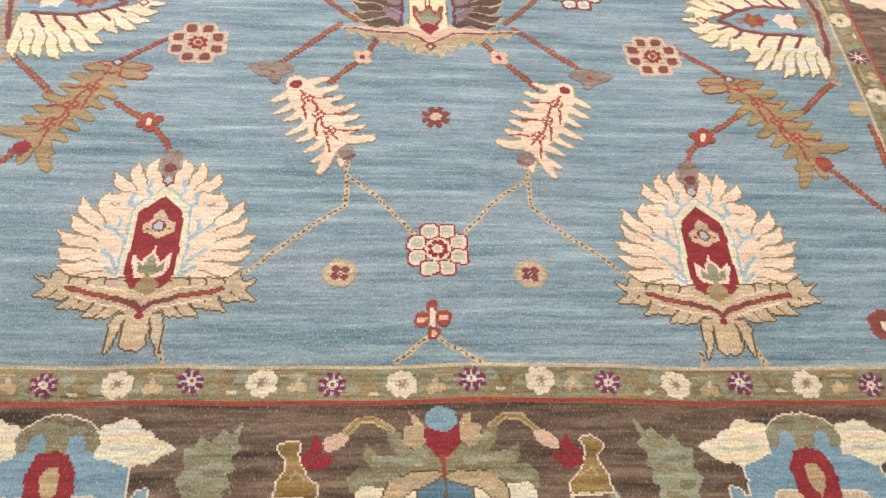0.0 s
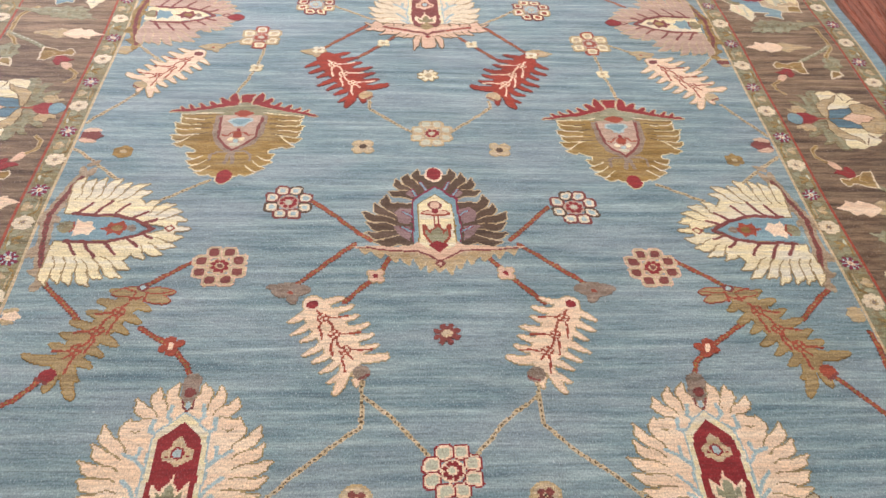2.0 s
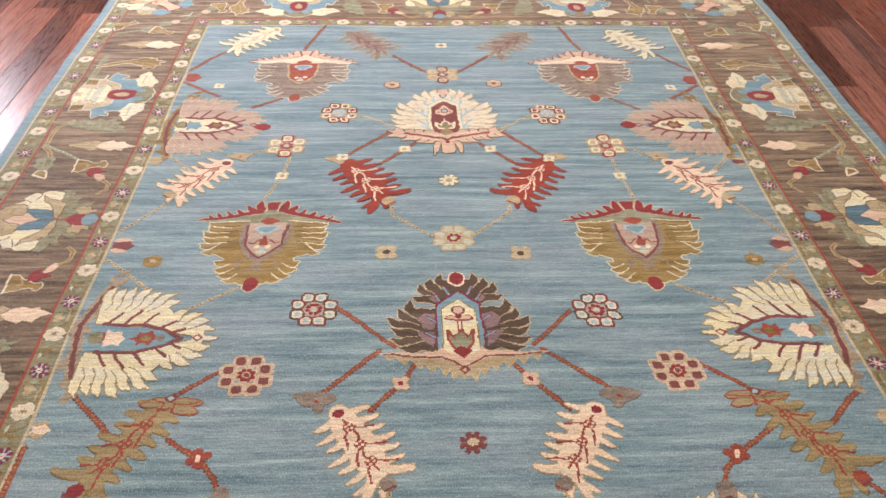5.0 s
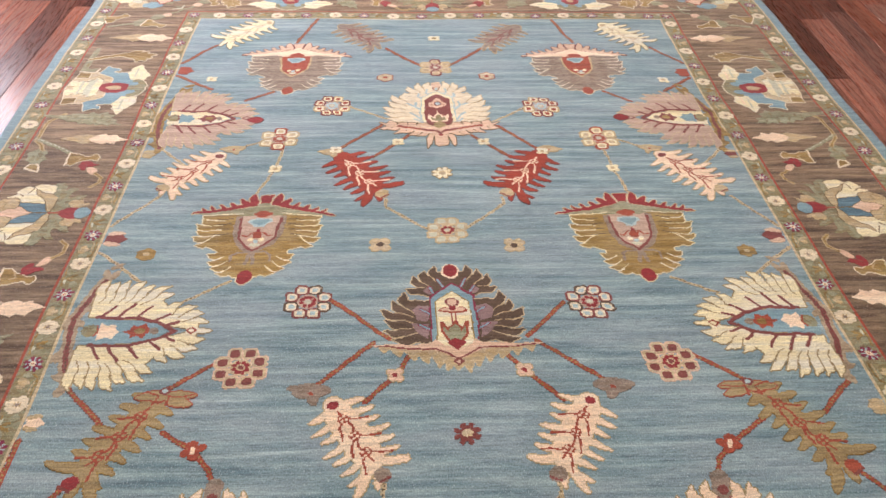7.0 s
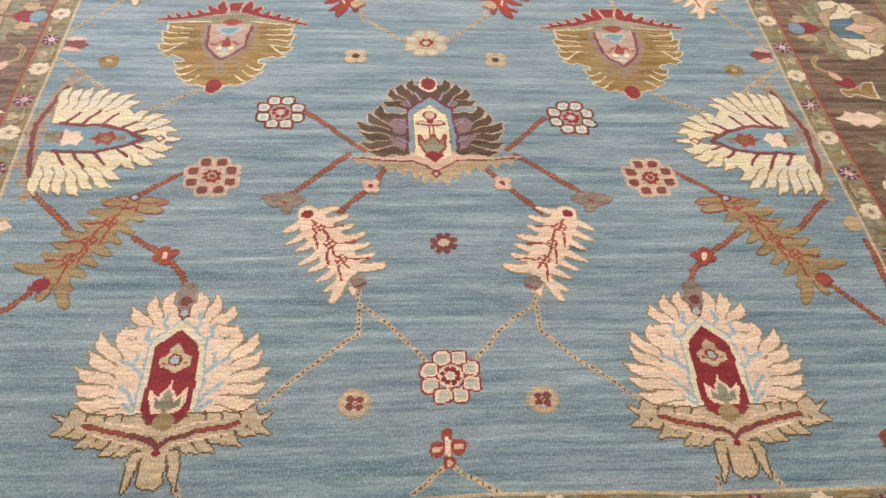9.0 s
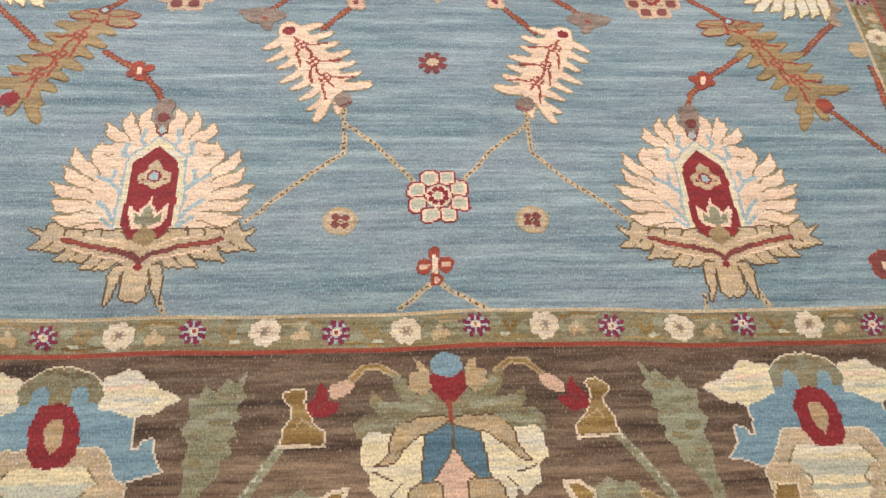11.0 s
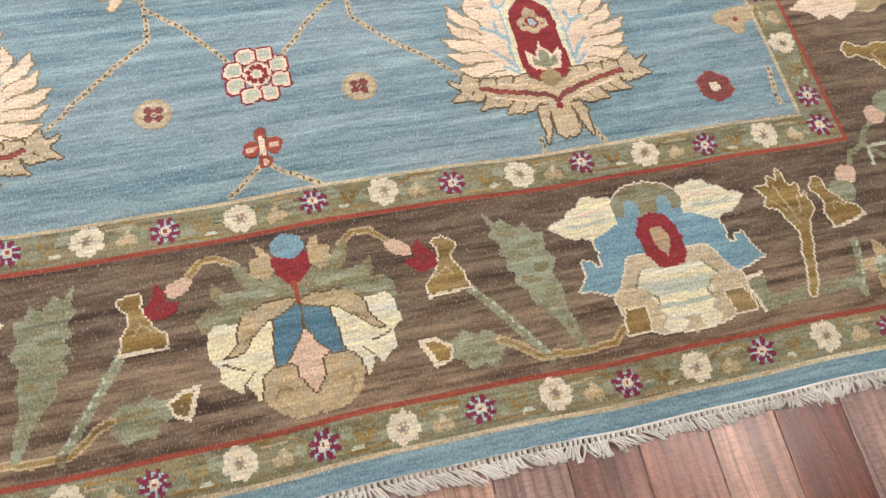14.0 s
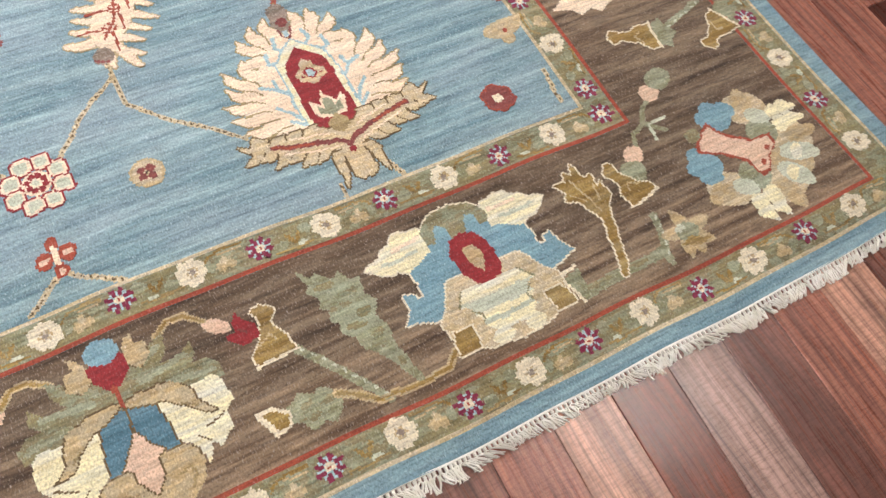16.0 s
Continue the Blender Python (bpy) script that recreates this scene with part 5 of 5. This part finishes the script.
def corner_flower(c):
    """The large bloom across each corner of the border; v points to the field's corner."""
    c.mirror = True
    c.ell(0.055, -0.115, 0.055, 0.045, "beige"), c.ell(0.0, -0.12, 0.04, 0.05, "tan"), c.ell(0.115, 0.0, 0.045, 0.050, "beige"), c.ell(0.085, 0.05, 0.03, 0.02, "tan")
    for x, y, r in ((0.098, -0.085, 0.024), (0.126, -0.062, 0.020), (0.148, -0.080, 0.018), (0.122, -0.104, 0.018)):
        c.ell(x, y, r, r * 0.85, "ivory")
        c.leaf(x, y, -30 - 300 * x, r * 1.9, r * 1.1, "ivory", 0.1, 0.6)
    c.leaf(0.02, -0.09, -75, 0.09, 0.05, "mint"), c.leaf(0.06, -0.10, -50, 0.08, 0.04, "tan"), c.leaf(0.11, 0.0, 30, 0.06, 0.05, "tan")
    c.ell(0.06, -0.045, 0.036, 0.036, "sage"), c.ell(0.10, -0.03, 0.02, 0.03, "mint"), c.ell(0.03, -0.125, 0.02, 0.014, "ivory")
    for x, y, r in ((0.070, 0.060, 0.036), (0.092, 0.045, 0.026), (0.055, 0.082, 0.022), (0.085, 0.078, 0.02)):
        c.ell(x, y, r, r, "sky")
    pink = [(0, 0.078), (0.016, 0.082), (0.036, 0.072), (0.022, 0.030), (0.026, -0.025), (0.052, -0.058), (0.034, -0.075), (0, -0.066)]
    c.poly([(x * 1.12 + 0.004, y * 1.06 - 0.0) if x else (x, y * 1.06) for x, y in pink], "rust"), c.poly(pink, "pale")
    c.ell(0, 0.098, 0.02, 0.016, "moss"), c.ell(0.02, -0.06, 0.008, 0.006, "rust")


def corner_link(c):
    """Buds on a short forked stem between the corner bloom and the field's corner."""
    c.mirror = True
    c.line([(0, 0.0), (0.03, 0.01), (0.062, 0.004)], 0.010, "sage"), c.line([(0.0, 0.0), (0.0, -0.05)], 0.010, "sage")
    c.ell(0.082, 0.004, 0.022, 0.020, "pale"), c.line([(0, -0.012), (0.03, -0.035)], 0.006, "mint")
    c.ell(0.125, -0.004, 0.030, 0.026, "sage")


SIDES = {"near": (0, lambda s, v: (s, 0.597 + v)), "far": (180, lambda s, v: (-s, 4.025 - v)), "east": (90, lambda s, v: (1.2745 - v, 2.335 + s)), "west": (-90, lambda s, v: (-1.2595 + v, 2.335 - s))}


def border(side, name, draw, s, v, r, turn=0, **kw):
    rot, at = SIDES[side]
    x, y = at(s, v)
    weave(name, draw, x, y, r, r, rot + turn, **kw)


for side in SIDES:
    long_ = side in ("east", "west")
    b1, g1, m1 = (0.30, 0.43, 0.80) if long_ else (0.248, 0.392, 0.648)
    far = side == "far"
    border(side, "lotus", lotus, 0.0, 0.006, 0.185, label="lotus flower with red bud and ivory petals")
    for f in (-1, 1):
        border(side, "bell_stem", stalk, f * (b1 + 0.036), 0.0, 0.19, flip=f, lift=0.0008)
        border(side, "ribbon_stem", ribbon, f * (b1 + 0.150), 0.004, 0.25, flip=f, lift=0.0008)
        border(side, "bell_flower", bell, f * b1, 0.054, 0.18, flip=f, lift=0.0011, label="olive bell flower with a red bloom")
        if long_:
            border(side, "pointed_leaf", white_leaf, f * g1, 0.03, 0.15, flip=f)
            border(side, "green_leaf", green_leaf, f * (m1 - 0.24), -0.02, 0.15, turn=f * -8, flip=f, lift=0.001)
        else:
            border(side, "green_leaf", green_leaf, f * g1, 0.003, 0.16, flip=f, lift=0.001, label="sage-green ragged leaf")
        border(side, "border_palmette", blue_palmette, f * m1, 0.010, 0.20, flip=f, lift=0.0014, label="sky-blue palmette with ivory clouds and red eye")
        border(side, "green_stem", foot_stem, f * (m1 + 0.21), -0.120, 0.16, flip=f, lift=0.0006)
        border(side, "gold_plant", gold_plant, f * (m1 + 0.275), 0.020, 0.17, flip=f, lift=0.0012, label="olive-gold branching leaf")
        if long_:
            border(side, "pointed_leaf", white_leaf, f * (m1 + 0.445), 0.01, 0.15, flip=f, size=1.15)
        e = 1.385 if long_ else 1.010
        border(side, "bell_stem", stalk, f * e, -0.04, 0.15, flip=f, lift=0.0008, dx=-0.03, dy=-0.10)
        border(side, "bell_flower", bell, f * e, 0.055, 0.11, turn=f * 12, flip=-f, lift=0.0011, bare=True, cup=long_)
        if long_:
            border(side, "bell_flower", bell, f * (e + 0.06), -0.120, 0.11, turn=f * -25, flip=f, lift=0.0011, bare=True, cup=True)
        else:
            border(side, "pale_flower", light_flower, f * (e + 0.04), -0.10, 0.09, flip=f)
for x, y, r in ((1.255, 0.612, 45), (-1.270, 0.612, -45), (1.275, 4.015, 135), (-1.260, 4.015, -135)):
    weave("corner_flower", corner_flower, x, y, 0.21, 0.21, r, 1, 0.92, label="corner bloom with pink centre and blue petals")
    sx, sy = (1 if x > 0 else -1), (-1 if y < 2 else 1)
    weave("corner_stem", corner_link, x - sx * 0.135, y - sy * 0.135, 0.17, 0.17, r, lift=0.001)


# ---- guard bands ----
def white_flower(c):
    for i in range(8):
        a = math.pi * i / 4 + 0.2
        c.ell(0.0190 * math.cos(a), 0.0190 * math.sin(a), 0.0092, 0.0092, "bone")
    c.ell(0, 0, 0.018, 0.018, "bone")
    for i in range(6):
        a = math.pi * i / 3
        c.ell(0.0085 * math.cos(a), 0.0085 * math.sin(a), 0.0030, 0.0030, "tan")
    c.ell(0, 0, 0.0060, 0.0055, "grey")


def star_flower(c):
    for i in range(8):
        a = math.pi * i / 4
        c.line([(0.008 * math.cos(a), 0.008 * math.sin(a)), (0.017 * math.cos(a), 0.017 * math.sin(a))], 0.0065, "ice")
    for i in range(8):
        a = math.pi * (i + 0.5) / 4
        c.line([(0.013 * math.cos(a), 0.013 * math.sin(a)), (0.0215 * math.cos(a), 0.0215 * math.sin(a))], 0.0085, "plum")
    c.ell(0, 0, 0.0085, 0.008, "bone"), c.ell(0, 0, 0.003, 0.003, "rust")


def sprig(c):
    c.poly([(-0.018, 0.012), (-0.006, 0.006), (0, -0.010), (0.006, 0.006), (0.018, 0.014), (0.010, -0.006), (0, -0.016), (-0.010, -0.006)], "olive")
    c.ell(-0.026, -0.010, 0.014, 0.010, "sage"), c.ell(0.025, 0.010, 0.012, 0.011, "sage"), c.ell(0.012, -0.018, 0.010, 0.005, "mint")
    c.line([(-0.04, -0.022), (0.0, -0.024), (0.03, -0.020)], 0.0045, "olive")


def tuft(c):
    c.ell(-0.006, -0.010, 0.010, 0.009, "tan"), c.ell(0.010, -0.012, 0.008, 0.010, "tan"), c.ell(0.002, 0.0, 0.006, 0.008, "beige")
    c.ell(0.0, 0.016, 0.020, 0.008, "sage"), c.ell(0.028, -0.004, 0.008, 0.012, "sage")
    c.line([(-0.034, 0.022), (0.0, 0.024), (0.026, 0.018), (0.034, 0.008)], 0.0045, "olive"), c.line([(-0.03, 0.015), (0.01, 0.016)], 0.0035, "tan")


def band(along, at, stars, step, lo, hi, rot):
    """Flowers along a guard band: stars and white flowers by turns, with sprigs between."""
    k = math.ceil((lo - stars) / (step / 2))
    while stars + k * step / 2 < hi:
        s = stars + k * step / 2
        s2 = s + step / 4
        wob = 0.003 * math.sin(s * 37.0)
        for q, nm, d in ((s, "star_flower" if k % 2 == 0 else "white_flower", star_flower if k % 2 == 0 else white_flower), (s2, "sprig", sprig if k % 2 == 0 else tuft)):
            if q < hi:
                x, y = (q, at + wob) if along == "x" else (at + wob, q)
                weave(nm, d, x, y, 0.045, 0.045, rot, 1 if math.sin(q * 91) > 0 else -1)
        k += 1


gx, gl, gr = FX + 0.038, -1.456, 1.486
band("x", 0.804, 0.058, 0.2505, -1.03, 1.09, 0)
band("x", 3.818, 0.205, 0.257, -1.03, 1.06, 180)
band("y", gx, 2.237, 0.2725, 0.87, 3.76, 90)
band("y", -gx, 2.219, 0.262, 0.87, 3.76, -90)
for sx, sy in ((-1, 0.804), (-1, 3.818), (1, 3.818)):
    weave("star_flower", star_flower, sx * gx, sy, 0.045, 0.045)
band("x", 0.389, -0.005, 0.2505, -1.46, 1.49, 0)
band("x", 4.233, 0.10, 0.2505, -1.46, 1.49, 180)
band("y", gr, 0.638, 0.2537, 0.46, 4.18, 90)
band("y", gl, 3.008, 0.285, 0.46, 4.18, -90)


# ---- fringe ----
def fringe(y, way, seed):
    """Knotted warp ends along an end of the rug: a woven hem, a row of knots, loose plied strands."""
    g = np.random.RandomState(seed)
    vs, fs = [], []

    def tube(pts, r0, r1):
        i0, n = len(vs), len(pts)
        for k, p in enumerate(pts):
            r = r0 + (r1 - r0) * k / (n - 1)
            for q in range(4):
                a = math.pi / 2 * q + 0.4
                vs.append((p[0] + r * math.cos(a), p[1], max(0.0004, p[2] + r * math.sin(a))))
        for k in range(n - 1):
            for q in range(4):
                a, b = i0 + k * 4 + q, i0 + k * 4 + (q + 1) % 4
                fs.append((a, b, b + 4, a + 4))

    x = R[8][0] + 0.004
    lean = 0.0
    while x < R[8][1] - 0.002:
        wx, wy, wz = (float(v) for v in warp(x, y))
        lean = 0.90 * lean + g.normal(0, 0.0072)
        long_ = 0.022 + 0.004 * math.sin(x * 7.3) + 0.003 * math.sin(x * 31.0 + 1.0) + g.normal(0, 0.0025)
        for q in range(4):
            dx = lean + g.normal(0, 0.0065)
            curl = g.normal(0, 0.0048)
            sx = wx + (q - 1.5) * 0.0010
            rise = abs(g.normal(0, 0.0022))
            pts = [(sx, wy - way * 0.002, 0.007 + wz), (wx + (q - 1.5) * 0.0006, wy + way * 0.007, 0.0070)]
            for k in range(1, 6):
                t = k / 5
                pts.append((wx + (q - 1.5) * 0.0016 + dx * t + curl * math.sin(3.1 * t), wy + way * (0.006 + long_ * t), 0.0075 * (1 - t) ** 1.5 + 0.0012 + rise * math.sin(3.1 * t)))
            tube(pts, 0.0023, 0.0019)
        tube([(wx, wy + way * 0.003, 0.0085), (wx, wy + way * 0.0055, 0.0095), (wx, wy + way * 0.0085, 0.0080)], 0.0024, 0.0020)
        x += 0.0094 + g.normal(0, 0.0008)
    hem = [(float(a), float(b), 0.0085 + float(c) * 0.5) for a, b, c in (warp(t, y) for t in np.linspace(R[8][0], R[8][1], 320))]
    i0 = len(vs)
    for p in hem:
        vs.extend([(p[0], p[1] - way * 0.0022, p[2] + 0.0024), (p[0], p[1] + way * 0.0012, p[2] + 0.0020), (p[0], p[1] + way * 0.0014, p[2] - 0.001)])
    for k in range(len(hem) - 1):
        a = i0 + k * 3
        fs.extend([(a, a + 1, a + 4, a + 3), (a + 1, a + 2, a + 5, a + 4)])
    ob = child("fringe", mesh_of("fringe", vs, fs, m_cotton), rug, "knotted off-white cotton fringe")
    tagged(ob, kind="stuff")


fringe(R[8][2], -1, 5)
fringe(R[8][3], 1, 6)


# ---- the floor, board by board (last, for there are many) ----
BW, SLANT = 0.123, 0.03
floor = tagged(new("floor", box_mesh("floor", RX0 - 0.2, RX1 + 0.2, RY0 - 0.2, RY1 + 0.2, -0.06, -0.010, m_under)), "multi-tone reddish-brown wood laminate floor", "floor", kind="structure")
fr = np.random.RandomState(11)
far_v, far_f = [], []


def board(x, y0, y1):
    """A board that runs along y, with a fine worn edge; x is its middle at y = 0.28."""
    g, h = 0.0007, 0.0016
    w = BW / 2 - g
    a, e = y0 + g, y1 - g
    ring0 = [(-w, a), (w, a), (w, e), (-w, e)]
    ring1 = [(-w + h, a + h), (w - h, a + h), (w - h, e - h), (-w + h, e - h)]
    vs = [(px + x + SLANT * (py - 0.28), py, z) for rg, z in ((ring0, -0.009), (ring0, -0.0008), (ring1, 0.0)) for px, py in rg]
    fs = [(8, 9, 10, 11)]
    for k in range(4):
        fs += [(k, (k + 1) % 4, 4 + (k + 1) % 4, 4 + k), (4 + k, 4 + (k + 1) % 4, 8 + (k + 1) % 4, 8 + k)]
    return vs, fs


RUN = "grey grey red red light grey light grey grey light grey dark red light chestnut grey dark red light dark light".split()   # the boards along the near fringe
PHASE = {7: 3.235, 8: 2.6, 9: 3.9}
for col in range(-35, 29):
    x = 0.608 + (col + 0.5) * BW
    near = RUN[col + 13] if -13 <= col < 8 else None
    y = RY0 - fr.uniform(0.0, 1.2)
    if near or col in PHASE:
        y = (PHASE[col] if col in PHASE else 0.40 + fr.uniform(0.0, 0.3)) - 6 * 1.215
    while y < RY1:
        ln = 1.215
        a, e = max(y, RY0 - 0.1), min(y + ln, RY1 + 0.1)
        if e - a < 0.05 or x + SLANT * (a - 0.28) < RX0 - 0.12 or x + SLANT * (e - 0.28) > RX1 + 0.12:
            y += ln
            continue
        vs, fs = board(x, a, e)
        if -2.9 < x < 3.0 and y + ln > -0.8 and y < 5.2:
            mx, my = x, y + ln / 2
            # away from the near fringe: darker tones painted in for missing lamp gloss
            kind = near if near and y < 0.3 < y + ln else ("shaded_mahogany", "chestnut", "shaded_mahogany", "red", "chestnut", "shaded_mahogany", "light", "dark")[fr.randint(8)]
            if col == 7 and abs(y + ln - PHASE[7]) < 0.01:
                kind = "red"     # a pale board among the dark ones beside the rug
            ob = child("floor_board", mesh_of("floor_board", [(p[0] - mx, p[1] - my, p[2]) for p in vs], fs, m_wood[kind]), floor)
            ob.location = (mx, my, 0)
        else:
            i = len(far_v)
            far_v += vs
            far_f += [tuple(i + k for k in f) for f in fs]
        y += ln
tagged(child("floor_boards", mesh_of("floor_boards", far_v, far_f, m_wood_far), floor), kind="stuff")
